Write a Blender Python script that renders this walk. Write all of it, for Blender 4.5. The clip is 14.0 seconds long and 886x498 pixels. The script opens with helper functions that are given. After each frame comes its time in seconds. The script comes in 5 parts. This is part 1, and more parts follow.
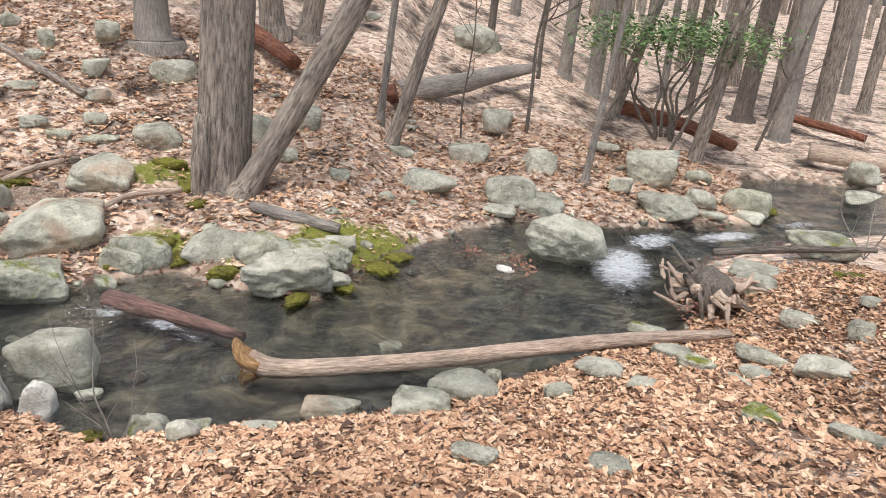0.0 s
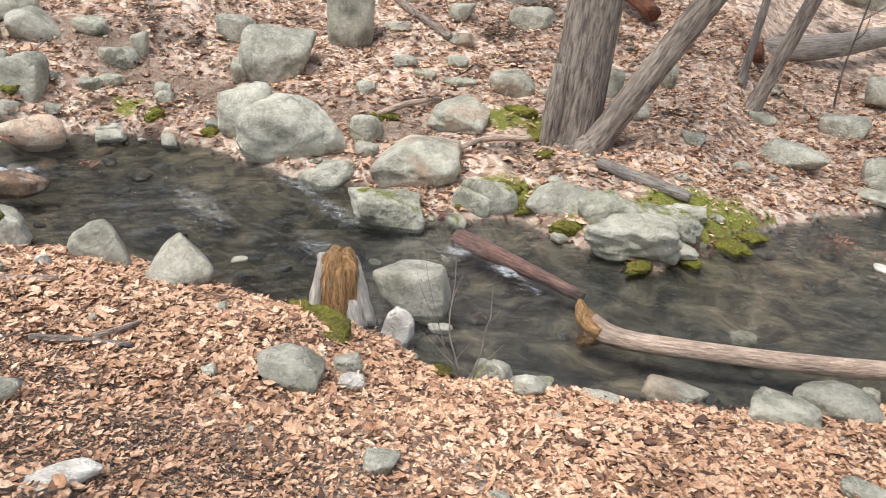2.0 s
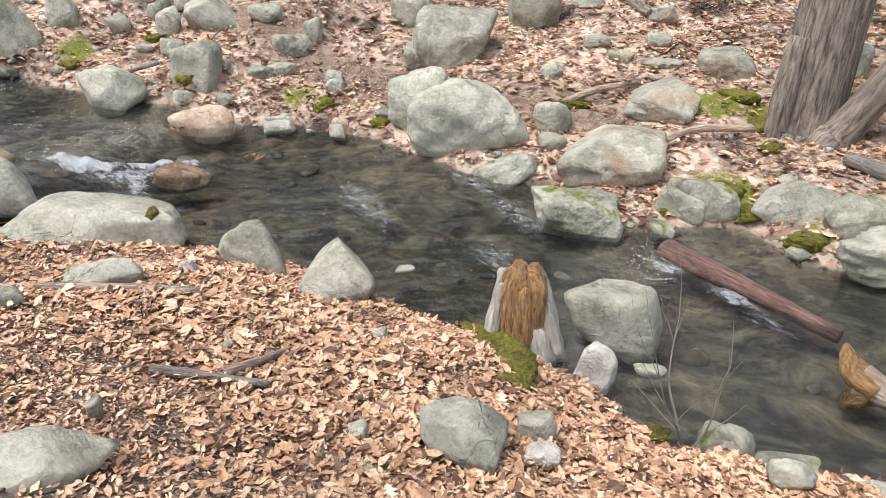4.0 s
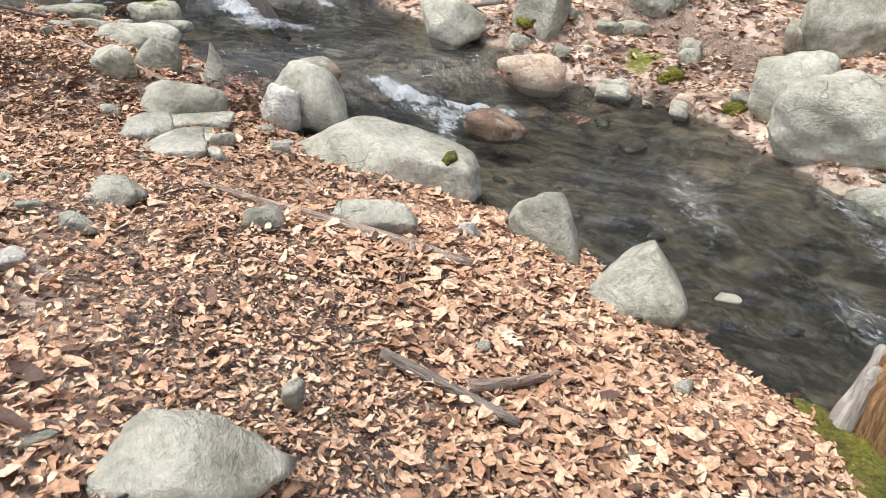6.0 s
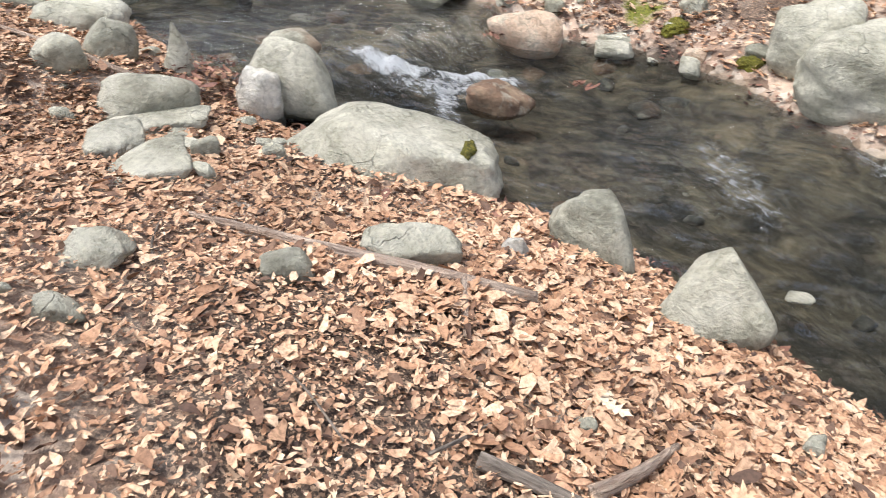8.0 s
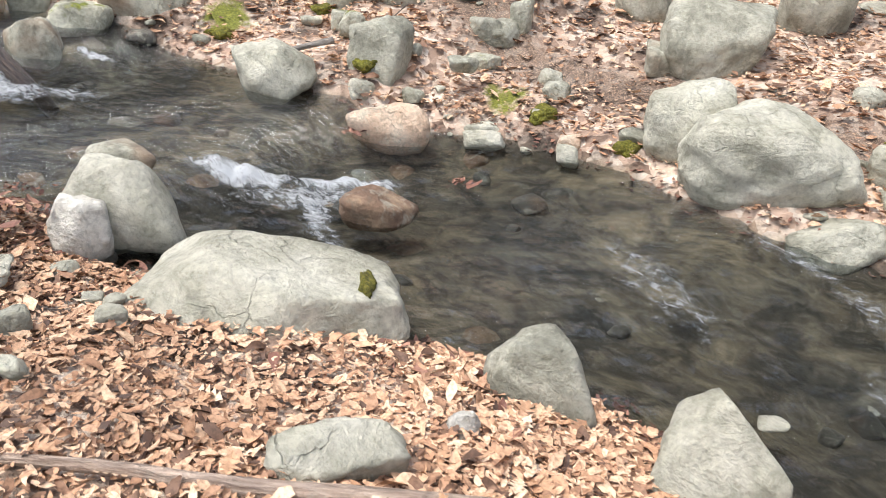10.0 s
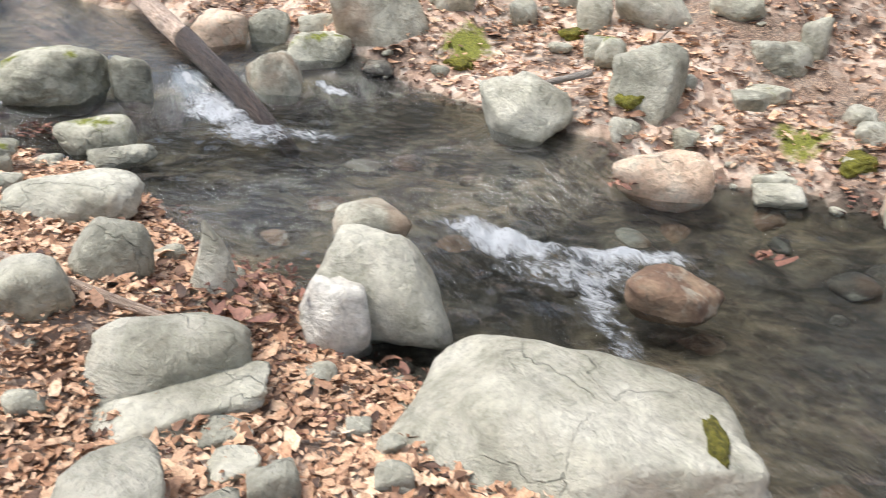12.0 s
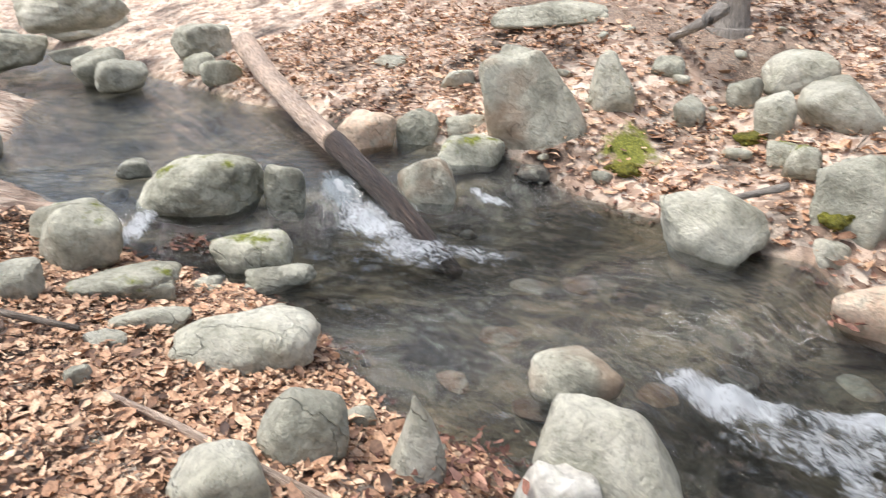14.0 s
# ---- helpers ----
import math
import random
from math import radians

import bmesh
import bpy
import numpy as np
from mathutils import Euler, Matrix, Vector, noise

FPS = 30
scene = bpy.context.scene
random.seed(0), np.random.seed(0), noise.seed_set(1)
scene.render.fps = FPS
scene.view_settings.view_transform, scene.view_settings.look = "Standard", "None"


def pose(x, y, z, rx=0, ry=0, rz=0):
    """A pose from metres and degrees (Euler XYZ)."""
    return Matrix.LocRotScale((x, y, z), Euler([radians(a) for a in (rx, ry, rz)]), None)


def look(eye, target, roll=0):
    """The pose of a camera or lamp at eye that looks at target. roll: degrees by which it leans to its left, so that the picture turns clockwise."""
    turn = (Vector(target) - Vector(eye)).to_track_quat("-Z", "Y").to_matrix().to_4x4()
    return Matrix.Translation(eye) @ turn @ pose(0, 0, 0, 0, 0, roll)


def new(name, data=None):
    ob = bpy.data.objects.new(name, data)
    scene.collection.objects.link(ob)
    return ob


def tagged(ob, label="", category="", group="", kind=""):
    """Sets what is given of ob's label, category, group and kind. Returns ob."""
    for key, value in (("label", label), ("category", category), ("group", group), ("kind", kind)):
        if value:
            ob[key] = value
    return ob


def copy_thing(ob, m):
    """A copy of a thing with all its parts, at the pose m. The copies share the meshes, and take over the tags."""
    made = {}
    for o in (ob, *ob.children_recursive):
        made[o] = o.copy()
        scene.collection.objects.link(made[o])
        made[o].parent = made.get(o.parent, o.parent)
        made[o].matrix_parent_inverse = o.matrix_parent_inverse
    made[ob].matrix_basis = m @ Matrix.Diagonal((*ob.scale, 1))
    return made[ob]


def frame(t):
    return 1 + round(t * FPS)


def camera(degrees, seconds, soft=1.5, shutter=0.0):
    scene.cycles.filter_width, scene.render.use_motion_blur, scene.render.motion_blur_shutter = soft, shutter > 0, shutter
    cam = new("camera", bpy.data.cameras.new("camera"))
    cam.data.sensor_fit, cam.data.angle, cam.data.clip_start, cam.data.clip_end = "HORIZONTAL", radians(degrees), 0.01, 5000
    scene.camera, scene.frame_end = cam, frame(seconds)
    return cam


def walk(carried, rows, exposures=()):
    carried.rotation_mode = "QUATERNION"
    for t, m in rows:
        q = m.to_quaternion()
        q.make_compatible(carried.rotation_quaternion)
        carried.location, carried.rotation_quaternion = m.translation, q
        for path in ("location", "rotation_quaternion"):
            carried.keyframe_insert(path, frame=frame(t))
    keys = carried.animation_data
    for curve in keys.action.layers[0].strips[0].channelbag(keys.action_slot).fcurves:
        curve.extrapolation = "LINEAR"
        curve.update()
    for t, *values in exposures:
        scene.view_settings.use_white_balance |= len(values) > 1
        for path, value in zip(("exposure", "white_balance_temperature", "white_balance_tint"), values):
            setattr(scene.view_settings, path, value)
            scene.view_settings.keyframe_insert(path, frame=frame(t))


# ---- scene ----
cam = camera(61.2, 14.0, soft=0.75, shutter=0.2)
PATH = [
    (0, (0.193, -0.011, 2.919), (0.204, 1.877, 2.26), 3.9),
    (0.5, (0.149, -0.024, 2.916), (0.078, 1.859, 2.247), 4.3),
    (1, (-0.01, -0.057, 2.872), (-0.251, 1.809, 2.194), 5.0),
    (1.5, (-0.142, 0.041, 2.839), (-0.68, 1.821, 2.103), 4.3),
    (2, (-0.287, 0.184, 2.861), (-1.018, 1.855, 2.041), 3.4),
    (2.5, (-0.462, 0.312, 2.791), (-1.245, 1.919, 1.895), 2.0),
    (3, (-0.593, 0.58, 2.707), (-1.552, 2.095, 1.821), -0.6),
    (3.2, (-0.674, 0.691, 2.667), (-1.698, 2.178, 1.806), -0.9),
    (5.3, (-1.364, 1.444, 2.252), (-2.608, 2.706, 1.325), 1.8),
    (5.5, (-1.452, 1.517, 2.21), (-2.816, 2.648, 1.281), 1.4),
    (6, (-1.696, 1.598, 2.192), (-3.262, 2.43, 1.265), 3.4),
    (6.5, (-1.927, 1.544, 2.233), (-3.436, 2.502, 1.335), 3.7),
    (7, (-2.138, 1.581, 2.211), (-3.662, 2.431, 1.234), 3.8),
    (7.5, (-2.319, 1.613, 2.208), (-3.859, 2.334, 1.156), 2.9),
    (8, (-2.498, 1.565, 2.212), (-3.934, 2.475, 1.159), 2.0),
    (8.5, (-2.633, 1.511, 2.199), (-3.901, 2.666, 1.17), 4.3),
    (8.7, (-2.696, 1.554, 2.168), (-3.934, 2.796, 1.207), 3.8),
    (10.8, (-3.804, 1.896, 2.092), (-5.121, 3.166, 1.283), 1.3),
    (11, (-3.889, 1.919, 2.104), (-5.277, 3.11, 1.296), 0.4),
    (11.5, (-4.201, 1.949, 2.088), (-5.66, 3.05, 1.275), 1.2),
    (12, (-4.48, 1.966, 2.09), (-6.025, 2.908, 1.238), -0.4),
    (12.5, (-4.792, 2.046, 2.076), (-6.558, 2.657, 1.364), -3.1),
    (13, (-4.994, 1.988, 2.076), (-6.643, 2.818, 1.307), 0.2),
    (13.5, (-5.164, 1.793, 2.218), (-6.738, 2.739, 1.426), 0.4),
    (14, (-5.3, 1.769, 2.242), (-7.012, 2.55, 1.565), -1.5),
]
walk(cam, [(t, look(eye, target, roll)) for t, eye, target, roll in PATH], [(0, 0.5), (6, 0.68), (8, 0.72), (11, 0.86), (14, 0.8)])

# ---- world, sun, exposure ----
world = bpy.data.worlds.new("overcast_sky")
scene.world = world
world.use_nodes = True
wn = world.node_tree.nodes
sky = wn.new("ShaderNodeTexSky")
sky.sky_type = "NISHITA"
sky.sun_disc = False
sky.sun_elevation, sky.sun_rotation = radians(68), radians(200)
sky.air_density, sky.dust_density, sky.ozone_density = 1.0, 4.0, 1.0
wn["Background"].inputs["Strength"].default_value = 0.15
desat = wn.new("ShaderNodeHueSaturation")
desat.inputs["Saturation"].default_value = 0.72
world.node_tree.links.new(sky.outputs[0], desat.inputs["Color"])
world.node_tree.links.new(desat.outputs[0], wn["Background"].inputs["Color"])
sun = new("sun", bpy.data.lights.new("sun", "SUN"))
sun.data.energy, sun.data.angle, sun.data.color = 1.5, radians(25), (1.0, 0.985, 0.96)
sun.matrix_world = look((0, 0, 0), (math.sin(radians(20)) * 0.37, math.cos(radians(20)) * 0.37, -0.93))

# ---- materials ----
def material(name):
    m = bpy.data.materials.new(name)
    m.use_nodes = True
    return m, m.node_tree.nodes, m.node_tree.links, m.node_tree.nodes["Principled BSDF"]


def noise_tex(n, l, scale, detail=6.0, rough=0.6, coords=None, distortion=0.0):
    t = n.new("ShaderNodeTexNoise")
    t.inputs["Scale"].default_value, t.inputs["Detail"].default_value = scale, detail
    t.inputs["Roughness"].default_value, t.inputs["Distortion"].default_value = rough, distortion
    if coords is not None:
        l.new(coords, t.inputs["Vector"])
    return t.outputs["Fac"]


def ramp(n, l, fac, *stops):
    r = n.new("ShaderNodeValToRGB")
    while len(r.color_ramp.elements) < len(stops):
        r.color_ramp.elements.new(0.5)
    for e, (p, c) in zip(r.color_ramp.elements, stops):
        e.position, e.color = p, (*c, 1)
    l.new(fac, r.inputs["Fac"])
    return r.outputs["Color"]


def mixed(n, l, fac, a, b, mode="MIX"):
    m = n.new("ShaderNodeMix")
    m.data_type, m.blend_type = "RGBA", mode
    for value, slot in ((fac, 0), (a, 6), (b, 7)):
        if isinstance(value, tuple):
            m.inputs[slot].default_value = (*value, 1)
        elif isinstance(value, (int, float)):
            m.inputs[slot].default_value = value
        else:
            l.new(value, m.inputs[slot])
    return m.outputs[2]


def calc(n, l, op, a, b=0.5, clamp=False):
    m = n.new("ShaderNodeMath")
    m.operation, m.use_clamp = op, clamp
    for value, slot in ((a, 0), (b, 1)):
        if isinstance(value, (int, float)):
            m.inputs[slot].default_value = value
        else:
            l.new(value, m.inputs[slot])
    return m.outputs[0]


def bumped(n, l, bsdf, height, strength, distance=0.02):
    b = n.new("ShaderNodeBump")
    b.inputs["Strength"].default_value, b.inputs["Distance"].default_value = strength, distance
    l.new(height, b.inputs["Height"])
    l.new(b.outputs[0], bsdf.inputs["Normal"])


def world_coords(n):
    return n.new("ShaderNodeNewGeometry").outputs["Position"]


def rock_material(name, dark, mid, pale, moss=0.0, rust=0.0):
    m, n, l, p = material(name)
    at = world_coords(n)
    rnd = n.new("ShaderNodeObjectInfo").outputs["Random"]
    big, fine = noise_tex(n, l, 3.2, 8, 0.62, at), noise_tex(n, l, 38, 6, 0.7, at)
    c = ramp(n, l, big, (0.28, dark), (0.44, mid), (0.62, pale))
    speck = ramp(n, l, fine, (0.34, (0.84, 0.84, 0.82)), (0.5, (1, 1, 1)), (0.68, (1.07, 1.07, 1.04)))
    c = mixed(n, l, 1.0, c, speck, "MULTIPLY")
    lichen = calc(n, l, "MULTIPLY", calc(n, l, "SUBTRACT", noise_tex(n, l, 6.5, 7, 0.7, at, 0.6), 0.53), 9.0, True)
    c = mixed(n, l, calc(n, l, "MULTIPLY", lichen, 0.5), c, (0.57, 0.56, 0.46))
    blot = calc(n, l, "MULTIPLY", calc(n, l, "SUBTRACT", noise_tex(n, l, 7.0, 7, 0.72, at, 1.2), 0.54), 7.0, True)
    c = mixed(n, l, calc(n, l, "MULTIPLY", blot, 0.38), c, (0.15, 0.15, 0.12))
    mottle = ramp(n, l, noise_tex(n, l, 19, 7, 0.75, at, 0.5), (0.34, (0.8, 0.8, 0.76)), (0.5, (1.0, 1.0, 0.98)), (0.66, (1.08, 1.08, 1.05)))
    c = mixed(n, l, 1.0, c, mottle, "MULTIPLY")
    if rust:
        stain = calc(n, l, "MULTIPLY", calc(n, l, "SUBTRACT", noise_tex(n, l, 2.2, 4, 0.5, at), 0.5), 6.0, True)
        c = mixed(n, l, calc(n, l, "MULTIPLY", stain, rust), c, (0.33, 0.17, 0.09))
    crack = n.new("ShaderNodeTexVoronoi")
    crack.feature = "DISTANCE_TO_EDGE"
    crack.inputs["Scale"].default_value = 2.3
    bent = n.new("ShaderNodeTexNoise")
    bent.inputs["Scale"].default_value, bent.inputs["Detail"].default_value = 3.5, 6
    l.new(at, bent.inputs["Vector"])
    shift = n.new("ShaderNodeVectorMath")
    shift.operation = "MULTIPLY_ADD"
    shift.inputs[1].default_value = (0.5, 0.5, 0.5)
    l.new(bent.outputs["Color"], shift.inputs[0])
    l.new(at, shift.inputs[2])
    l.new(shift.outputs[0], crack.inputs["Vector"])
    gap = calc(n, l, "MULTIPLY", calc(n, l, "SUBTRACT", 0.012, crack.outputs["Distance"]), 80.0, True)
    gap = calc(n, l, "MULTIPLY", gap, calc(n, l, "MULTIPLY", calc(n, l, "SUBTRACT", noise_tex(n, l, 1.7, 3, 0.5, at), 0.47), 7.0, True))
    c = mixed(n, l, calc(n, l, "MULTIPLY", gap, 0.2), c, (0.1, 0.095, 0.08))
    tone = calc(n, l, "ADD", calc(n, l, "MULTIPLY", rnd, 0.28), 1.0)
    c = mixed(n, l, 1.0, c, tone, "MULTIPLY")
    if moss:
        up = n.new("ShaderNodeSeparateXYZ")
        l.new(n.new("ShaderNodeNewGeometry").outputs["Normal"], up.inputs[0])
        patch = calc(n, l, "ADD", noise_tex(n, l, 4.5, 6, 0.65, at), calc(n, l, "MULTIPLY", up.outputs["Z"], 0.12))
        patch = calc(n, l, "MULTIPLY", calc(n, l, "SUBTRACT", patch, 0.72 - moss * 0.1), 9.0, True)
        green = ramp(n, l, fine, (0.3, (0.06, 0.075, 0.01)), (0.55, (0.2, 0.22, 0.025)), (0.75, (0.36, 0.36, 0.05)))
        c = mixed(n, l, patch, c, green)
    l.new(c, p.inputs["Base Color"])
    p.inputs["Roughness"].default_value = 0.82
    height = calc(n, l, "ADD", calc(n, l, "ADD", noise_tex(n, l, 5.5, 9, 0.68, at, 0.4), calc(n, l, "MULTIPLY", fine, 0.25)), calc(n, l, "MULTIPLY", gap, -0.25))
    bumped(n, l, p, height, 1.0, 0.065)
    return m


ROCK = {
    "grey": rock_material("lichen_rock", (0.13, 0.128, 0.102), (0.28, 0.275, 0.222), (0.46, 0.452, 0.382)),
    "pale": rock_material("pale_rock", (0.2, 0.193, 0.15), (0.37, 0.36, 0.292), (0.54, 0.525, 0.45)),
    "white": rock_material("quartz_rock", (0.42, 0.4, 0.36), (0.6, 0.57, 0.52), (0.72, 0.7, 0.65)),
    "pink": rock_material("pinkish_rock", (0.34, 0.22, 0.16), (0.56, 0.4, 0.29), (0.66, 0.54, 0.43)),
    "moss": rock_material("mossy_rock", (0.12, 0.115, 0.088), (0.29, 0.285, 0.225), (0.5, 0.49, 0.405), moss=0.9),
    "rust": rock_material("stained_rock", (0.14, 0.135, 0.11), (0.3, 0.29, 0.235), (0.5, 0.49, 0.41), rust=0.45),
    "brown": rock_material("brown_stream_rock", (0.08, 0.05, 0.035), (0.22, 0.135, 0.09), (0.42, 0.3, 0.2)),
    "wet": rock_material("wet_rock", (0.03, 0.03, 0.026), (0.075, 0.07, 0.06), (0.15, 0.14, 0.12), rust=0.5),
}
ROCK["wet"].node_tree.nodes["Principled BSDF"].inputs["Roughness"].default_value = 0.3


def litter_leaf_material(name, *stops):
    m, n, l, p = material(name)
    g = n.new("ShaderNodeNewGeometry")
    at = world_coords(n)
    c = ramp(n, l, g.outputs["Random Per Island"], *stops)
    c = mixed(n, l, 1.0, c, ramp(n, l, noise_tex(n, l, 60, 4, 0.6, at), (0.3, (0.5, 0.45, 0.4)), (0.58, (1.12, 1.1, 1.07))), "MULTIPLY")
    c = mixed(n, l, 1.0, c, ramp(n, l, noise_tex(n, l, 0.9, 4, 0.6, at), (0.35, (0.72, 0.68, 0.64)), (0.6, (1.05, 1.05, 1.05))), "MULTIPLY")
    l.new(c, p.inputs["Base Color"])
    p.inputs["Roughness"].default_value = 0.65
    return m


LEAF = litter_leaf_material("dry_oak_leaves", (0.0, (0.07, 0.038, 0.026)), (0.16, (0.25, 0.14, 0.085)), (0.36, (0.52, 0.305, 0.185)), (0.7, (0.66, 0.44, 0.295)), (1.0, (0.76, 0.58, 0.42)))
WET_LEAF = litter_leaf_material("wet_leaves", (0.0, (0.08, 0.034, 0.026)), (0.5, (0.22, 0.1, 0.07)), (1.0, (0.42, 0.235, 0.165)))


def ground_material():
    m, n, l, p = material("leaf_strewn_soil")
    at = world_coords(n)
    cells = n.new("ShaderNodeTexVoronoi")
    cells.inputs["Scale"].default_value = 13
    warp = n.new("ShaderNodeMix")
    warp.data_type = "VECTOR"
    warp.inputs[0].default_value = 0.09
    l.new(at, warp.inputs[4])
    tex = n.new("ShaderNodeTexNoise")
    tex.inputs["Scale"].default_value = 9
    l.new(at, tex.inputs["Vector"])
    l.new(tex.outputs["Color"], warp.inputs[5])
    l.new(warp.outputs[1], cells.inputs["Vector"])
    split = n.new("ShaderNodeSeparateColor")
    l.new(cells.outputs["Color"], split.inputs[0])
    leaf = ramp(n, l, split.outputs[0], (0.0, (0.22, 0.145, 0.105)), (0.3, (0.55, 0.385, 0.285)), (0.65, (0.7, 0.545, 0.425)), (1.0, (0.8, 0.69, 0.57)))
    soil = ramp(n, l, noise_tex(n, l, 30, 8, 0.7, at), (0.3, (0.022, 0.016, 0.012)), (0.55, (0.075, 0.052, 0.038)), (0.75, (0.2, 0.145, 0.105)))
    cover = calc(n, l, "MULTIPLY", calc(n, l, "SUBTRACT", noise_tex(n, l, 1.1, 6, 0.7, at), 0.36), 6.0, True)
    attr = n.new("ShaderNodeAttribute")
    attr.attribute_name = "cover"
    cover = calc(n, l, "MULTIPLY", cover, attr.outputs["Fac"])
    crumbs = calc(n, l, "MULTIPLY", calc(n, l, "SUBTRACT", noise_tex(n, l, 75, 3, 0.6, at), 0.5), 14.0, True)
    bits = mixed(n, l, crumbs, soil, ramp(n, l, noise_tex(n, l, 22, 2, 0.5, at), (0.35, (0.3, 0.19, 0.12)), (0.65, (0.58, 0.41, 0.28))))
    soil = mixed(n, l, attr.outputs["Fac"], bits, soil)
    c = mixed(n, l, cover, soil, leaf)
    wet = n.new("ShaderNodeAttribute")
    wet.attribute_name = "bed"
    bed = ramp(n, l, noise_tex(n, l, 2.6, 7, 0.72, at, 0.8), (0.3, (0.03, 0.028, 0.025)), (0.45, (0.1, 0.088, 0.07)), (0.58, (0.27, 0.23, 0.17)), (0.72, (0.55, 0.47, 0.35)))
    bed = mixed(n, l, 1.0, bed, ramp(n, l, noise_tex(n, l, 1.0, 3, 0.5, at), (0.35, (0.45, 0.48, 0.5)), (0.65, (1.2, 1.12, 0.95))), "MULTIPLY")
    c = mixed(n, l, wet.outputs["Fac"], c, bed)
    moss = n.new("ShaderNodeAttribute")
    moss.attribute_name = "moss"
    fine = noise_tex(n, l, 45, 5, 0.7, at)
    green = ramp(n, l, fine, (0.3, (0.07, 0.08, 0.012)), (0.55, (0.2, 0.21, 0.03)), (0.75, (0.36, 0.35, 0.06)))
    patch = calc(n, l, "MULTIPLY", calc(n, l, "SUBTRACT", calc(n, l, "ADD", noise_tex(n, l, 5, 6, 0.7, at), moss.outputs["Fac"]), 0.84), 7.0, True)
    c = mixed(n, l, patch, c, green)
    l.new(c, p.inputs["Base Color"])
    p.inputs["Roughness"].default_value = 0.85
    bumped(n, l, p, calc(n, l, "ADD", cells.outputs["Distance"], fine), 0.7, 0.03)
    return m


def bark_material(name, dark, pale, scale=1.0, rough=0.9, lichens=0.4):
    m, n, l, p = material(name)
    co = n.new("ShaderNodeAttribute")
    co.attribute_name = "grain"
    mp = n.new("ShaderNodeMapping")
    mp.inputs["Scale"].default_value = (14 * scale, 14 * scale, 2.2 * scale)
    l.new(co.outputs["Vector"], mp.inputs["Vector"])
    ridge = noise_tex(n, l, 2.2, 6, 0.65, mp.outputs[0], 0.5)
    c = ramp(n, l, ridge, (0.34, dark), (0.62, pale))
    big = noise_tex(n, l, 2.0, 4, 0.6, world_coords(n))
    c = mixed(n, l, 1.0, c, ramp(n, l, big, (0.35, (0.75, 0.75, 0.75)), (0.65, (1.15, 1.14, 1.1))), "MULTIPLY")
    lichen = calc(n, l, "MULTIPLY", calc(n, l, "SUBTRACT", noise_tex(n, l, 7, 6, 0.7, world_coords(n)), 0.58), 6.0, True)
    c = mixed(n, l, calc(n, l, "MULTIPLY", lichen, lichens), c, (0.4, 0.42, 0.36))
    l.new(c, p.inputs["Base Color"])
    p.inputs["Roughness"].default_value = rough
    bumped(n, l, p, ridge, 1.0, 0.05)
    return m


BARK = bark_material("grey_brown_bark", (0.095, 0.076, 0.062), (0.43, 0.37, 0.315))
PALE_BARK = bark_material("pale_bark", (0.2, 0.18, 0.16), (0.42, 0.38, 0.34), 1.4)
DARK_BARK = bark_material("dark_bark", (0.085, 0.07, 0.058), (0.27, 0.23, 0.195), 1.4)
BARE_WOOD = bark_material("weathered_wood", (0.36, 0.25, 0.185), (0.72, 0.57, 0.46), 1.6, 0.7)
ROTTEN = bark_material("red_rotten_wood", (0.075, 0.028, 0.016), (0.3, 0.12, 0.07), 1.3)
WET_WOOD = bark_material("wet_wood", (0.018, 0.013, 0.011), (0.1, 0.07, 0.055), 1.5, 0.4, 0.05)
WHITE_BARK = bark_material("white_bark", (0.4, 0.36, 0.31), (0.74, 0.7, 0.64), 1.2)
RED_WOOD = bark_material("water_worn_wood", (0.1, 0.055, 0.045), (0.32, 0.19, 0.155), 1.5, 0.45)
CORE = bark_material("orange_rot", (0.2, 0.09, 0.03), (0.62, 0.38, 0.18), 2.2)
GROUND = ground_material()


def moss_material():
    m, n, l, p = material("moss")
    at = world_coords(n)
    f = noise_tex(n, l, 50, 6, 0.7, at)
    c = ramp(n, l, f, (0.3, (0.055, 0.06, 0.01)), (0.52, (0.19, 0.185, 0.025)), (0.72, (0.38, 0.35, 0.06)))
    c = mixed(n, l, 1.0, c, ramp(n, l, noise_tex(n, l, 5, 3, 0.6, at), (0.35, (0.6, 0.55, 0.5)), (0.65, (1.1, 1.1, 1))), "MULTIPLY")
    l.new(c, p.inputs["Base Color"])
    p.inputs["Roughness"].default_value = 0.95
    bumped(n, l, p, f, 1.0, 0.03)
    return m


MOSS = moss_material()


def green_leaf_material():
    m, n, l, p = material("evergreen_leaves")
    g = n.new("ShaderNodeNewGeometry")
    l.new(ramp(n, l, g.outputs["Random Per Island"], (0.0, (0.05, 0.11, 0.035)), (0.6, (0.11, 0.2, 0.06)), (1.0, (0.24, 0.33, 0.12))), p.inputs["Base Color"])
    p.inputs["Roughness"].default_value = 0.45
    return m


GREEN = green_leaf_material()


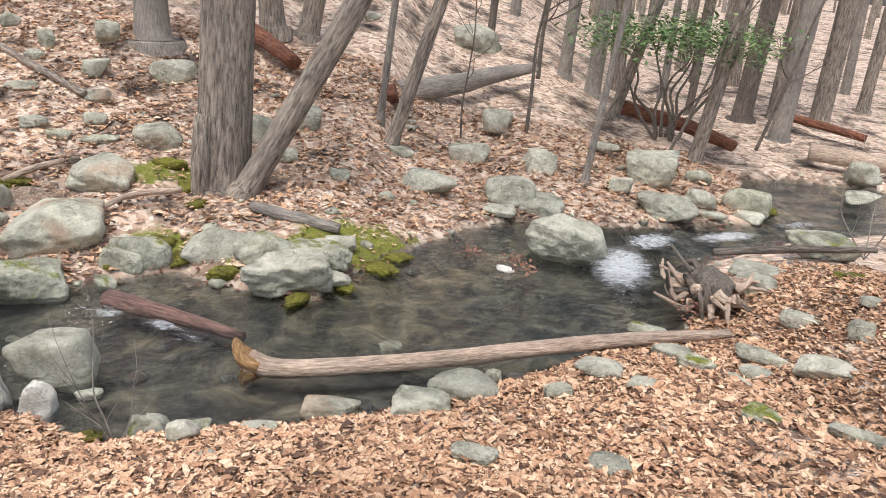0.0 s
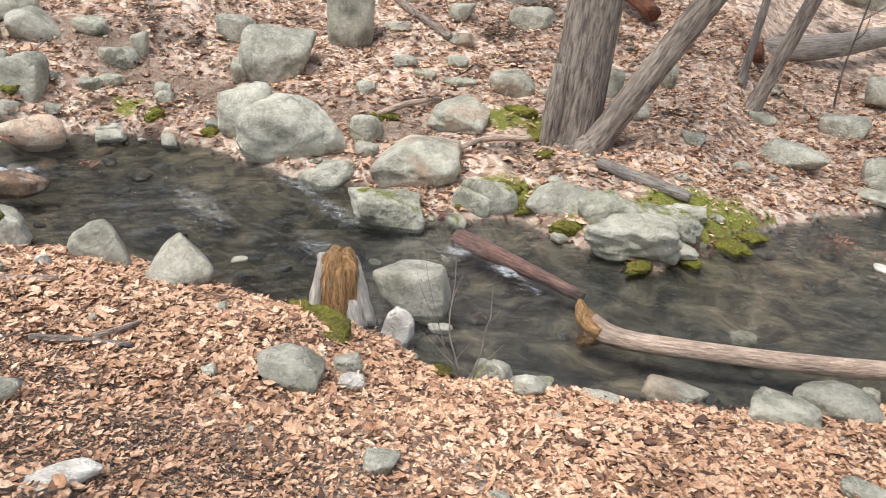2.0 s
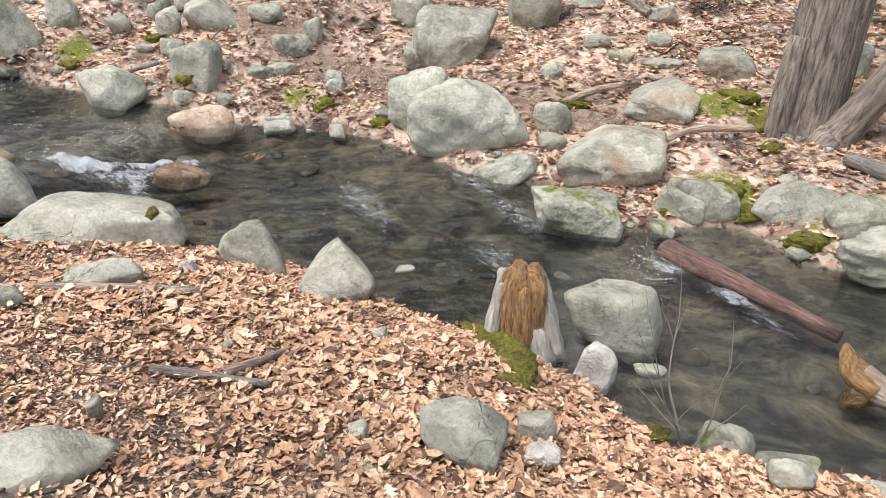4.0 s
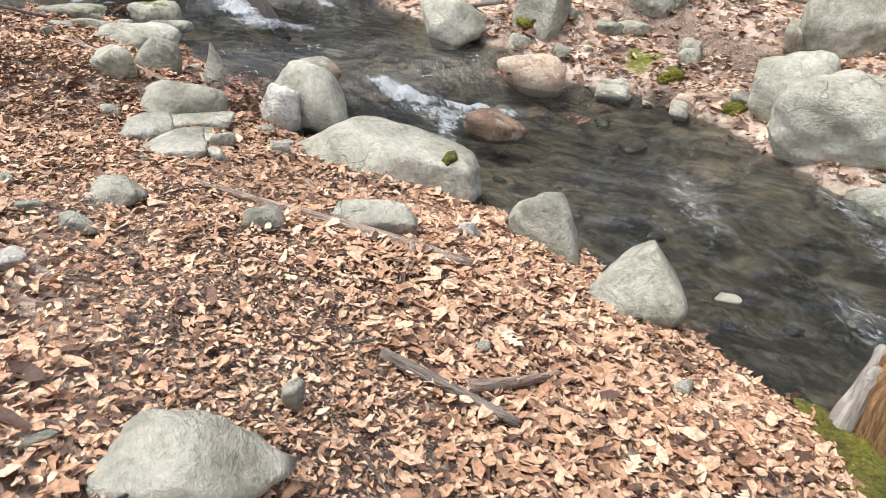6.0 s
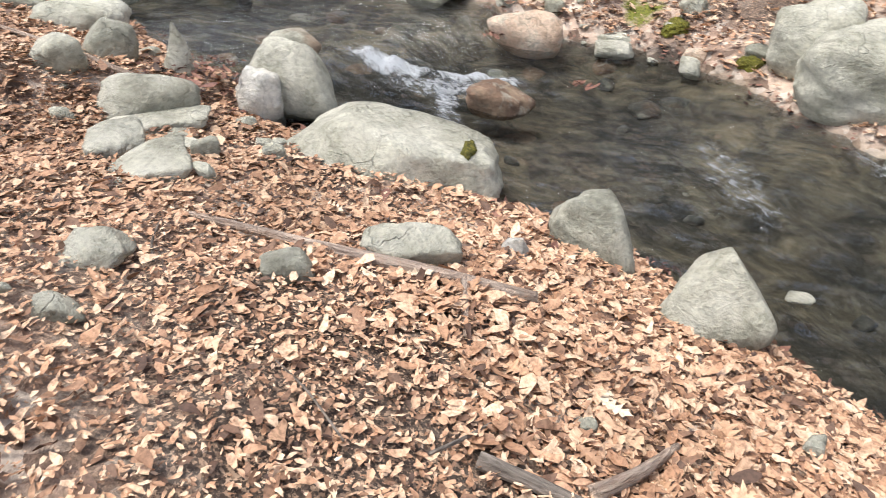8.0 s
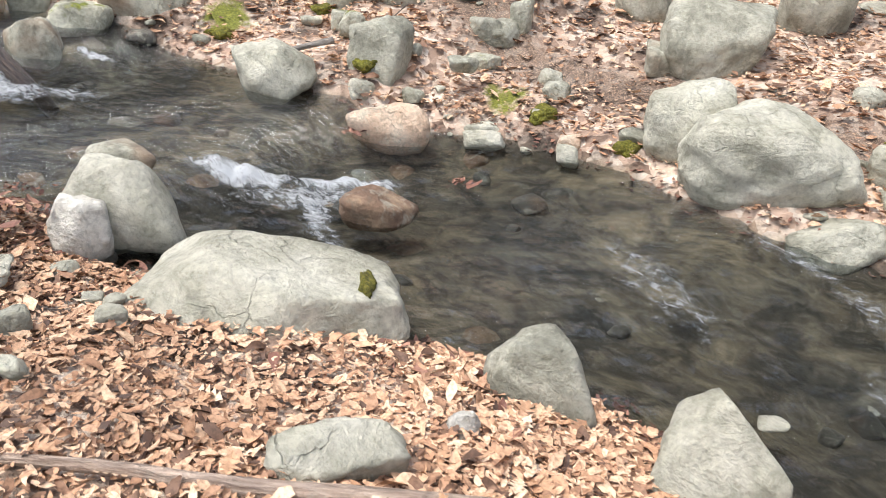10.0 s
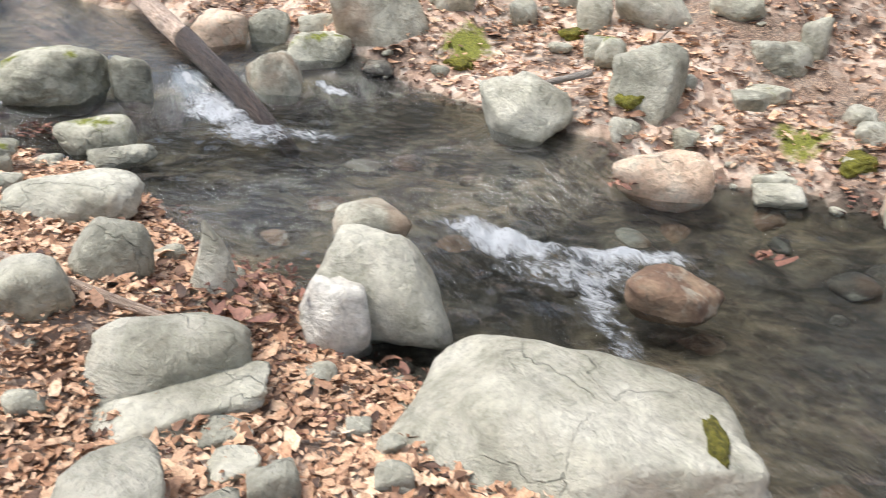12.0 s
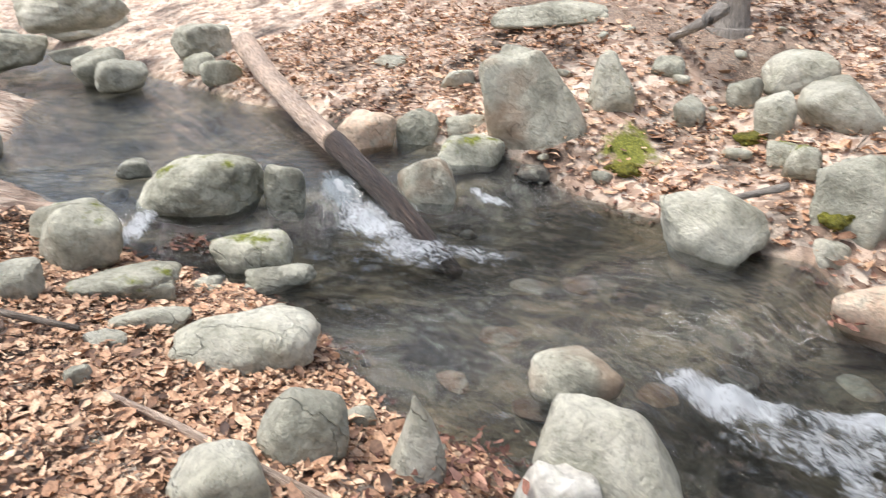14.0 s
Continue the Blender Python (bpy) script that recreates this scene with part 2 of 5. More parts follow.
def water_material():
    m, n, l, p = material("stream_water")
    out = n["Material Output"]
    n.remove(p)
    at = world_coords(n)
    mp = n.new("ShaderNodeMapping")
    mp.inputs["Rotation"].default_value = (0, 0, radians(-25))
    mp.inputs["Scale"].default_value = (1.1, 3.6, 1.0)
    l.new(at, mp.inputs["Vector"])
    h = calc(n, l, "ADD", noise_tex(n, l, 3.6, 4, 0.55, mp.outputs[0], 1.4), calc(n, l, "MULTIPLY", noise_tex(n, l, 15, 4, 0.55, mp.outputs[0], 1.2), 0.5))
    calm = n.new("ShaderNodeAttribute")
    calm.attribute_name = "rough"
    b = n.new("ShaderNodeBump")
    b.inputs["Distance"].default_value = 0.5
    l.new(calm.outputs["Fac"], b.inputs["Strength"])
    l.new(h, b.inputs["Height"])
    fres = n.new("ShaderNodeFresnel")
    fres.inputs["IOR"].default_value = 1.62
    l.new(b.outputs[0], fres.inputs["Normal"])
    gloss = n.new("ShaderNodeBsdfGlossy")
    gloss.inputs["Roughness"].default_value = 0.03
    l.new(b.outputs[0], gloss.inputs["Normal"])
    clear = n.new("ShaderNodeBsdfTransparent")
    clear.inputs["Color"].default_value = (0.74, 0.8, 0.84, 1)
    mix = n.new("ShaderNodeMixShader")
    l.new(fres.outputs[0], mix.inputs[0])
    l.new(clear.outputs[0], mix.inputs[1])
    l.new(gloss.outputs[0], mix.inputs[2])
    l.new(mix.outputs[0], out.inputs["Surface"])
    return m


WATER = water_material()


def foam_material():
    m, n, l, p = material("white_water")
    at = world_coords(n)
    mp = n.new("ShaderNodeMapping")
    mp.inputs["Rotation"].default_value = (0, 0, radians(-25))
    mp.inputs["Scale"].default_value = (1.0, 1.9, 1.0)
    l.new(at, mp.inputs["Vector"])
    f = noise_tex(n, l, 11, 8, 0.75, mp.outputs[0], 0.9)
    dens = n.new("ShaderNodeAttribute")
    dens.attribute_name = "foam"
    a = calc(n, l, "MULTIPLY", calc(n, l, "SUBTRACT", calc(n, l, "ADD", f, dens.outputs["Fac"]), 0.98), 3.2, True)
    l.new(calc(n, l, "MULTIPLY", a, 0.88), p.inputs["Alpha"])
    p.inputs["Base Color"].default_value = (0.8, 0.84, 0.87, 1)
    p.inputs["Roughness"].default_value = 0.5
    bumped(n, l, p, f, 1.0, 0.06)
    return m


FOAM = foam_material()

# ---- lie of the land ----
# GEO
NEAR_X = [-41.2, -17.2, -15.4, -12.11, -11.07, -10.05, -9.43, -8.6, -7.89, -7.53, -7.04, -6.56, -6.07, -5.41, -4.79, -3.94, -3.08, -2.32, -1.84, -1.47, -0.87, -0.3, 0.8, 1.36, 2.61, 2.91, 3.41, 4.76, 7.0, 14.0, 60.0]
NEAR_Y = [-9.0, 0.2, 1.2, 0.85, 1.39, 1.9, 2.4, 2.63, 2.65, 2.86, 3.03, 3.3, 3.88, 3.91, 4.22, 4.25, 4.38, 4.25, 4.09, 4.25, 4.36, 4.58, 5.13, 5.62, 6.43, 7.38, 8.76, 9.75, 11.0, 13.2, 30.2]
FAR_X = [-41.2, -17.2, -15.2, -14.33, -12.16, -10.99, -9.98, -9.19, -8.57, -7.95, -7.5, -6.91, -5.83, -5.08, -4.42, -3.27, -2.48, -1.82, -0.98, -0.61, -0.03, 0.56, 1.05, 2.46, 3.57, 5.08, 5.65, 7.0, 8.5, 14.0, 60.0]
FAR_Y = [-6.5, 2.4, 3.0, 3.28, 3.93, 4.56, 5.24, 5.42, 5.55, 6.0, 6.4, 6.65, 6.72, 6.52, 6.8, 6.51, 7.11, 6.73, 6.63, 7.44, 8.43, 9.2, 9.65, 9.78, 10.34, 10.92, 13.7, 14.4, 13.8, 16.2, 36.2]
LEVEL_X = [-41.2, -17.2, -14.2, -11.54, -10.67, -10.2, -8.43, -7.81, -7.48, -6.79, -5.89, -5.13, -4.24, -3.4, 1.78, 2.56, 3.46, 5.0, 14.0, 60.0]
LEVEL_Z = [2.3, 1.1, 0.98, 0.9, 0.84, 0.598, 0.5, 0.48, 0.3, 0.24, 0.2, 0.16, 0.09, 0.02, 0.0, -0.03, -0.13, -0.15, -0.35, -1.2]


def softly(x, xs, ys, r=0.12):
    return sum(np.interp(x + k * r, xs, ys) for k in (-1, -0.5, 0, 0.5, 1)) / 5


def bumps(x, y, s):
    return (np.sin(1.7 * s * x + 0.6 * np.sin(1.3 * s * y + 1)) * np.sin(1.9 * s * y + 0.8 * np.sin(1.1 * s * x))
            + 0.5 * np.sin(3.9 * s * x + 2 + np.sin(2.7 * s * y)) * np.sin(4.3 * s * y + 1.1 * np.sin(3.1 * s * x + 4)))


def water_level(x, y=4.2):
    """The lip near x = -7.6 runs slantwise over the stream."""
    x = x + 0.42 * np.clip(np.asarray(y, float) - 4.2, -1.6, 1.7) * np.exp(-(((np.asarray(x, float) + 7.8) / 1.1) ** 2))
    return softly(x, LEVEL_X, LEVEL_Z, 0.1)


def banks(x, y):
    """Metres outside the near bank, outside the far bank (both minus inside the stream)."""
    wob = 0.05 * bumps(x, y, 3.1)
    sn = (np.interp(x + 0.4, NEAR_X, NEAR_Y) - np.interp(x - 0.4, NEAR_X, NEAR_Y)) / 0.8
    sf = (np.interp(x + 0.4, FAR_X, FAR_Y) - np.interp(x - 0.4, FAR_X, FAR_Y)) / 0.8
    dn, df = softly(x, NEAR_X, NEAR_Y) - y, y - softly(x, FAR_X, FAR_Y)
    dn = dn / np.sqrt(1 + sn**2 * np.exp(-np.maximum(dn, 0) / 5)) + wob
    df = df / np.sqrt(1 + sf**2 * np.exp(-np.maximum(df, 0) / 3)) + wob
    return dn, df


def ground(x, y):
    x, y = np.asarray(x, float), np.asarray(y, float)
    dn, df = banks(x, y)
    w = water_level(x, y)
    up = np.interp(x, [-6, -4.9, -4, -1, 1.0, 3, 6], [0.21, 0.25, 0.285, 0.3, 0.325, 0.28, 0.12])
    near = 0.03 * (1 - np.exp(-np.maximum(dn, 0) / 0.1)) + up * (np.minimum(np.maximum(dn, 0), 5.0) + 0.22 * (1 - np.exp(-((dn / 0.6) ** 2)))) + 0.1 * np.maximum(dn - 5, 0)
    hill = np.interp(x, [-20, -8, -4, 0, 5, 14, 40], [0.28, 0.27, 0.22, 0.15, 0.1, 0.1, 0.12])
    d = np.maximum(df, 0)
    far = 0.1 * (1 - np.exp(-d / 0.12)) + hill * np.minimum(d, 4) + (hill + np.interp(x, [2, 8], [0.07, -0.04])) * np.clip(d - 4, 0, 60)
    inside = np.maximum(-np.maximum(dn, df), 0)
    bed = -0.24 * (1 - np.exp(-inside / 0.35))
    z = w + np.where(dn > 0, near, np.where(df > 0, far, bed))
    rough = np.clip(np.maximum(dn, df) * 2, 0.25, 1)
    return z + rough * (0.025 * bumps(x, y, 1.5) + 0.012 * bumps(x + 5, y - 3, 4.3))
# GEO END


def height(x, y):
    return float(ground(x, y))


def grid_mesh(name, xs, ys, zf, extra=()):
    X, Y = np.meshgrid(xs, ys)
    Z = zf(X, Y)
    nx, ny = len(xs), len(ys)
    me = bpy.data.meshes.new(name)
    idx = np.arange(nx * ny).reshape(ny, nx)
    quads = np.stack([idx[:-1, :-1], idx[:-1, 1:], idx[1:, 1:], idx[1:, :-1]], -1).reshape(-1, 4)
    me.from_pydata(np.stack([X, Y, Z], -1).reshape(-1, 3).tolist(), [], quads.tolist())
    for key, f in extra:
        a = me.attributes.new(key, "FLOAT", "POINT")
        a.data.foreach_set("value", np.clip(f(X, Y), 0, 1).ravel().astype(np.float32))
    me.polygons.foreach_set("use_smooth", np.ones(len(me.polygons), bool))
    return me


def spread(lo, hi, step, end):
    """Even steps from lo to hi, widening outwards to the horizon."""
    far = [step * 2.0]
    while far[-1] < end:
        far.append(far[-1] * 1.16 + 0.02)
    far = np.array(far)
    return np.concatenate([(lo - far)[::-1], np.arange(lo, hi, step), hi + far])


def cover_at(x, y):
    dn, df = banks(x, y)
    trail = np.exp(-(((y - 1.95 - 0.05 * (x + 3.3) + 0.12 * np.sin(2 * x)) / 0.6) ** 4)) * np.clip((-0.9 - x) / 0.8, 0, 1)
    trail *= np.interp(x, [-6.5, -5, -4], [0.35, 0.7, 1.0])
    path_far = np.exp(-(((y - 7.9 - 0.12 * (x + 5)) / 0.45) ** 2)) * np.clip((-3.6 - x) / 0.6, 0, 1)
    return np.clip(1.0 - 0.95 * trail - 0.8 * path_far, 0.03, 1)


def bed_at(x, y):
    dn, df = banks(x, y)
    return np.clip(0.5 - np.maximum(dn, df) * 8, 0, 1)


def moss_at(x, y):
    out = np.zeros_like(x)
    for cx, cy, r, k in ((-0.72, 7.73, 1.0, 0.62), (-0.22, 8.10, 0.6, 0.5), (-1.69, 7.21, 0.5, 0.5), (-2.73, 7.32, 0.5, 0.6), (-3.34, 8.82, 0.5, 0.6), (-2.95, 8.95, 0.4, 0.6), (-10.18, 5.71, 0.35, 0.6), (-7.57, 6.88, 0.3, 0.55), (5.20, 11.60, 0.5, 0.6), (4.44, 7.15, 0.5, 0.55)):
        out = np.maximum(out, k * np.exp(-((x - cx) ** 2 + (y - cy) ** 2) / r**2))
    dn, df = banks(x, y)
    return out * np.clip(0.5 + np.maximum(dn, df) * 10, 0, 1)


land = new("ground", grid_mesh("ground", spread(-12, 6.5, 0.075, 900), spread(-1.5, 13.5, 0.075, 900), ground, (("cover", cover_at), ("bed", bed_at), ("moss", moss_at))))
land.data.materials.append(GROUND)
tagged(land, "sloping forest floor of brown soil and dry leaves", "ground", kind="structure")


def ripple(x, y):
    dn, df = banks(x, y)
    rapid = 0.35 + 0.65 * np.clip(np.exp(-(((x + 7.0) / 0.5) ** 2)) + np.exp(-(((x + 9.6) / 0.5) ** 2)) + np.exp(-(((x + 4.6) / 1.3) ** 2)) * 0.9 + np.exp(-(((x - 2.8) / 0.6) ** 2)), 0, 1)
    return water_level(x, y) + rapid * (0.02 * bumps(x * 1.2 + y * 0.5, y * 2.2 - x, 4.0) + 0.005 * bumps(x + y, y - x, 11.0))


def rough_at(x, y):
    return 0.24 + 0.75 * np.clip(np.exp(-(((x + 6.9) / 1.0) ** 2)) + np.exp(-(((x + 9.4) / 0.6) ** 2)) + np.exp(-(((x + 4.3) / 1.4) ** 2)) + np.exp(-(((x - 2.8) / 0.7) ** 2)), 0, 1)


stream = new("water", grid_mesh("water", np.concatenate([np.arange(-30, -12, 0.4), np.arange(-12, 6, 0.06), np.arange(6, 30, 0.4)]), np.concatenate([np.arange(-4, 0, 0.4), np.arange(0, 11, 0.06), np.arange(11, 22, 0.3)]), ripple, (("rough", rough_at),)))
stream.data.materials.append(WATER)
stream.visible_shadow = False
tagged(stream, "clear shallow stream with small ripples", "water", kind="structure")


# ---- builders ----
def finish(ob, me, mat, label="", category="", group="", kind="", smooth=True):
    me.materials.append(mat)
    if smooth:
        me.polygons.foreach_set("use_smooth", np.ones(len(me.polygons), bool))
    return tagged(ob, label, category, group, kind)


def empty(name, x, y, z):
    e = new(name)
    e.matrix_world = pose(x, y, z)
    return e


def part(name, me, mat, parent, label=""):
    """One mesh under a thing, its vertices measured from the thing's own base."""
    ob = new(name, me)
    ob.parent = parent
    return finish(ob, me, mat, label)


def unit_sphere(levels):
    bm = bmesh.new()
    bmesh.ops.create_icosphere(bm, subdivisions=levels, radius=1.0)
    v = np.array([p.co[:] for p in bm.verts])
    f = [[p.index for p in q.verts] for q in bm.faces]
    bm.free()
    return v / np.linalg.norm(v, axis=1)[:, None], f


SPHERE4, SPHERE3, SPHERE2 = unit_sphere(5), unit_sphere(4), unit_sphere(3)


def rock_mesh(seed, w, d, h, fine=3, facets=16, sharp=9.0, craggy=0.05, cuts=()):
    """A boulder: a rounded, many-faced block with worn edges; cuts: flat faces as (azimuth, elevation, distance)."""
    rng = np.random.default_rng(seed)
    v, f = {2: SPHERE2, 3: SPHERE3, 4: SPHERE4}[fine]
    nrm = rng.normal(size=(facets, 3))
    nrm /= np.linalg.norm(nrm, axis=1)[:, None]
    far = rng.uniform(0.8, 1.02, facets)
    box = np.concatenate([np.eye(3), -np.eye(3)]) + rng.normal(0, 0.2, (6, 3))
    nrm = np.concatenate([nrm, box / np.linalg.norm(box, axis=1)[:, None]])
    far = np.concatenate([far, rng.uniform(0.74, 0.86, 6)])
    s = np.maximum(v @ nrm.T, 0) / far
    r = (np.sum(s**sharp, axis=1) + 1e-9) ** (-1 / sharp)
    k = rng.uniform(0, 6, 6)
    r *= 1 + craggy * (np.sin(5 * v[:, 0] + k[0] + 2 * v[:, 2]) * np.sin(4 * v[:, 1] + k[1]) + 0.6 * np.sin(11 * v[:, 0] + 7 * v[:, 1] + k[2]) * np.sin(10 * v[:, 2] + k[3]) + 0.3 * np.sin(23 * v[:, 1] + k[4] + 9 * v[:, 0]) * np.sin(21 * v[:, 2] + 8 * v[:, 0] + k[5]))
    for az, el, far_off in cuts:
        face = np.array([math.cos(radians(az)) * math.cos(radians(el)), math.sin(radians(az)) * math.cos(radians(el)), math.sin(radians(el))])
        lean = np.maximum(v @ face, 0.02)
        flat = far_off / lean * (1 + 0.35 * craggy * np.sin(9 * v[:, 0] + 7 * v[:, 1] + k[1]) * np.sin(8 * v[:, 2] + k[2]))
        r = (r**-22 + flat**-22) ** (-1 / 22)
    p = v * r[:, None]
    p = (p - (p.max(0) + p.min(0)) / 2) / (p.max(0) - p.min(0))
    p *= np.array([w, d, h])
    me = bpy.data.meshes.new("rock")
    me.from_pydata(p.tolist(), [], f)
    a = me.attributes.new("grain", "FLOAT_VECTOR", "POINT")
    a.data.foreach_set("vector", p.astype(np.float32).ravel())
    return me


ROCK_TEXT = {"grey": "grey boulder with pale green lichen", "pale": "pale grey-green weathered boulder", "white": "whitish quartz-like angular stone", "pink": "smooth pinkish-orange stone", "moss": "grey rock with patches of green moss", "rust": "grey rock with rusty brown stains", "wet": "dark wet stone in the stream", "brown": "reddish-brown wet rounded rock"}


def rock(x, y, z, w, d, h, turn, seed, kind="grey", tip=0.0, sharp=12.0, where="on the leafy bank", top=None, cuts=(), craggy=0.05):
    """A rock with its front foot near z; it is sunk a fifth of its height into its bed."""
    me = rock_mesh(seed, w, d, h * 1.25, 4 if w > 0.75 else 3, 10 + seed % 6, sharp, craggy, cuts)
    if top:
        co = np.array([p.co[:] for p in me.vertices])
        k = 1 - top * np.clip(co[:, 2] / h + 0.5, 0, 1)
        co[:, :2] *= k[:, None]
        me.vertices.foreach_set("co", co.ravel())
    ob = new("boulder" if w > 0.45 else "rock", me)
    ob.matrix_world = pose(x, y, z + h * 0.375, tip, 0, turn)
    return finish(ob, me, ROCK[kind], ROCK_TEXT[kind] + " " + where, "boulder" if w > 0.45 else "rock", "rocks along the stream")


def tube(points, radii, sides=10, gnarl=0.08, seed=0, cap=True, steps=0, ridges=0):
    """A tapered round limb through the points, knobbly, closed at both ends."""
    rng = np.random.default_rng(seed + 11)
    pts, rad = np.array(points, float), np.array(radii, float)
    steps = steps or max(8, int(np.sum(np.linalg.norm(np.diff(pts, axis=0), axis=1)) / 0.12))
    t = np.linspace(0, len(pts) - 1, min(steps, 90))
    i = np.clip(t.astype(int), 0, len(pts) - 2)
    u = (t - i)[:, None]
    p0, p1, p2, p3 = pts[np.maximum(i - 1, 0)], pts[i], pts[i + 1], pts[np.minimum(i + 2, len(pts) - 1)]
    c = 0.5 * (2 * p1 + (p2 - p0) * u + (2 * p0 - 5 * p1 + 4 * p2 - p3) * u**2 + (3 * p1 - p0 - 3 * p2 + p3) * u**3)
    r = np.interp(t, np.arange(len(rad)), rad)
    tan = np.gradient(c, axis=0)
    tan /= np.linalg.norm(tan, axis=1)[:, None] + 1e-9
    ref = np.array([0.31, 0.93, 0.2]) if abs(tan[0][1]) < 0.8 else np.array([1.0, 0.1, 0.2])
    a = np.cross(tan, ref)
    a /= np.linalg.norm(a, axis=1)[:, None]
    b = np.cross(tan, a)
    th = np.linspace(0, 2 * np.pi, sides, endpoint=False)
    ph = rng.uniform(0, 6, 4)
    wob = 1 + gnarl * (np.sin(2 * th[None] + ph[0] + t[:, None] * 0.9) + 0.7 * np.sin(3 * th[None] + ph[1] - t[:, None] * 2.3) + 0.5 * np.sin(5 * th[None] + ph[2] + 9 * t[:, None]))
    if ridges:
        wob += 0.035 * np.sin(ridges * th[None] + 1.5 * np.sin(3 * t[:, None] + ph[3]))
    rr = r[:, None] * wob
    v = c[:, None] + rr[..., None] * (np.cos(th)[None, :, None] * a[:, None] + np.sin(th)[None, :, None] * b[:, None])
    n = len(t)
    verts = v.reshape(-1, 3).tolist()
    faces = [[k * sides + j, k * sides + (j + 1) % sides, (k + 1) * sides + (j + 1) % sides, (k + 1) * sides + j] for k in range(n - 1) for j in range(sides)]
    run = np.concatenate([[0], np.cumsum(np.linalg.norm(np.diff(c, axis=0), axis=1))])
    grain = np.stack([r[:, None] * np.cos(th)[None], r[:, None] * np.sin(th)[None], run[:, None] + 0 * th[None]], -1).reshape(-1, 3).tolist()
    if cap:
        grain += [[0, 0, 0], [0, 0, float(run[-1])]]
        verts += [c[0].tolist(), c[-1].tolist()]
        faces += [[(j + 1) % sides, j, n * sides] for j in range(sides)] + [[(n - 1) * sides + j, (n - 1) * sides + (j + 1) % sides, n * sides + 1] for j in range(sides)]
    return verts, faces, grain


def to_mesh(name, *pieces):
    verts, faces, grain = [], [], []
    for v, f, g in pieces:
        k = len(verts)
        verts += v
        grain += g
        faces += [[q + k for q in p] for p in f]
    me = bpy.data.meshes.new(name)
    me.from_pydata(verts, [], faces)
    a = me.attributes.new("grain", "FLOAT_VECTOR", "POINT")
    a.data.foreach_set("vector", np.array(grain, np.float32).ravel())
    return me


def log(name, points, radii, mat, label, category="log", sides=14, gnarl=0.07, seed=0, group=""):
    o = Vector(points[0])
    me = to_mesh(name, tube([Vector(p) - o for p in points], radii, sides, gnarl, seed))
    ob = new(name, me)
    ob.matrix_world = Matrix.Translation(o)
    return finish(ob, me, mat, label, category, group)


def twigs(rng, start, way, length, r, depth, out):
    """A bare limb with side twigs."""
    n = 4
    pts, p, d = [Vector(start)], Vector(start), Vector(way).normalized()
    for k in range(n):
        d = (d + Vector(rng.normal(0, 0.18, 3)) + Vector((0, 0, 0.06))).normalized()
        p = p + d * length / n
        pts.append(p.copy())
    out.append(tube(pts, np.linspace(r, r * 0.25, n + 1), 6 if depth else 4, 0.05, int(rng.integers(999)), False, 3 + 2 * n if depth else 6))
    if depth:
        for k in range(4):
            q = pts[1 + k % (n)]
            side = (d + Vector(rng.normal(0, 0.75, 3))).normalized()
            twigs(rng, q, side, length * rng.uniform(0.4, 0.65), r * 0.45, depth - 1, out)


def tree(x, y, z, lean_x, lean_y, radius, tall, mat, label, seed=0, limbs=7, sides=12, curve=0.0, ridges=0, flare=1.5):
    """A bare winter tree: a tapered trunk with a flared foot, and limbs with twigs. lean: metres sideways per metre up."""
    rng = np.random.default_rng(seed + 100)
    z = z if z < -50 else min(z, height(x, y) + 0.03)
    e = empty("tree", x, y, z)
    n = 7
    hs = np.array([-0.25, 0.0, 0.12, 0.3, 0.5, 0.75, 1.0]) * tall
    hs[0], hs[2] = -0.25, 0.35
    pts = [Vector((lean_x * h + curve * math.sin(h * 1.1), lean_y * h + curve * math.cos(h * 0.9) - curve, h)) for h in hs]
    radii = radius * np.array([flare * 1.15, flare, 1.0, 0.9, 0.75, 0.5, 0.12])
    part("trunk", to_mesh("trunk", tube(pts, radii, sides, 0.035, seed, True, 60, ridges)), mat, e)
    for k in range(limbs):
        h = tall * rng.uniform(0.42, 0.95)
        q = Vector((lean_x * h + curve * math.sin(h * 1.1), lean_y * h + curve * math.cos(h * 0.9) - curve, h))
        a = rng.uniform(0, 6.28)
        out = []
        twigs(rng, q, (math.cos(a), math.sin(a), rng.uniform(0.3, 0.9)), tall * rng.uniform(0.18, 0.32), radius * (1.05 - h / tall) * 0.6 + 0.008, 1 if limbs < 5 else 2, out)
        part("limb", to_mesh("limb", *out), mat, e)
    return tagged(e, label, "tree", "bare trees of the wood")


def sapling(x, y, z, lean_x, lean_y, tall, r, seed=0, label="thin bare sapling with fine twigs"):
    rng = np.random.default_rng(seed + 500)
    e = empty("sapling", x, y, z)
    pts = [Vector((lean_x * h + 0.03 * math.sin(3 * h + seed), lean_y * h, h)) for h in np.linspace(-0.1, tall, 6)]
    part("stem", to_mesh("stem", tube(pts, np.linspace(r, r * 0.35, 6), 7, 0.03, seed)), DARK_BARK, e)
    for k in range(6):
        h = tall * rng.uniform(0.3, 0.95)
        a = rng.uniform(0, 6.28)
        out = []
        twigs(rng, (lean_x * h, lean_y * h, h), (math.cos(a), math.sin(a), 0.6), tall * 0.25, r * 0.45, 1, out)
        part("twig", to_mesh("twig", *out), DARK_BARK, e)
    return tagged(e, label, "sapling", "saplings of the wood")


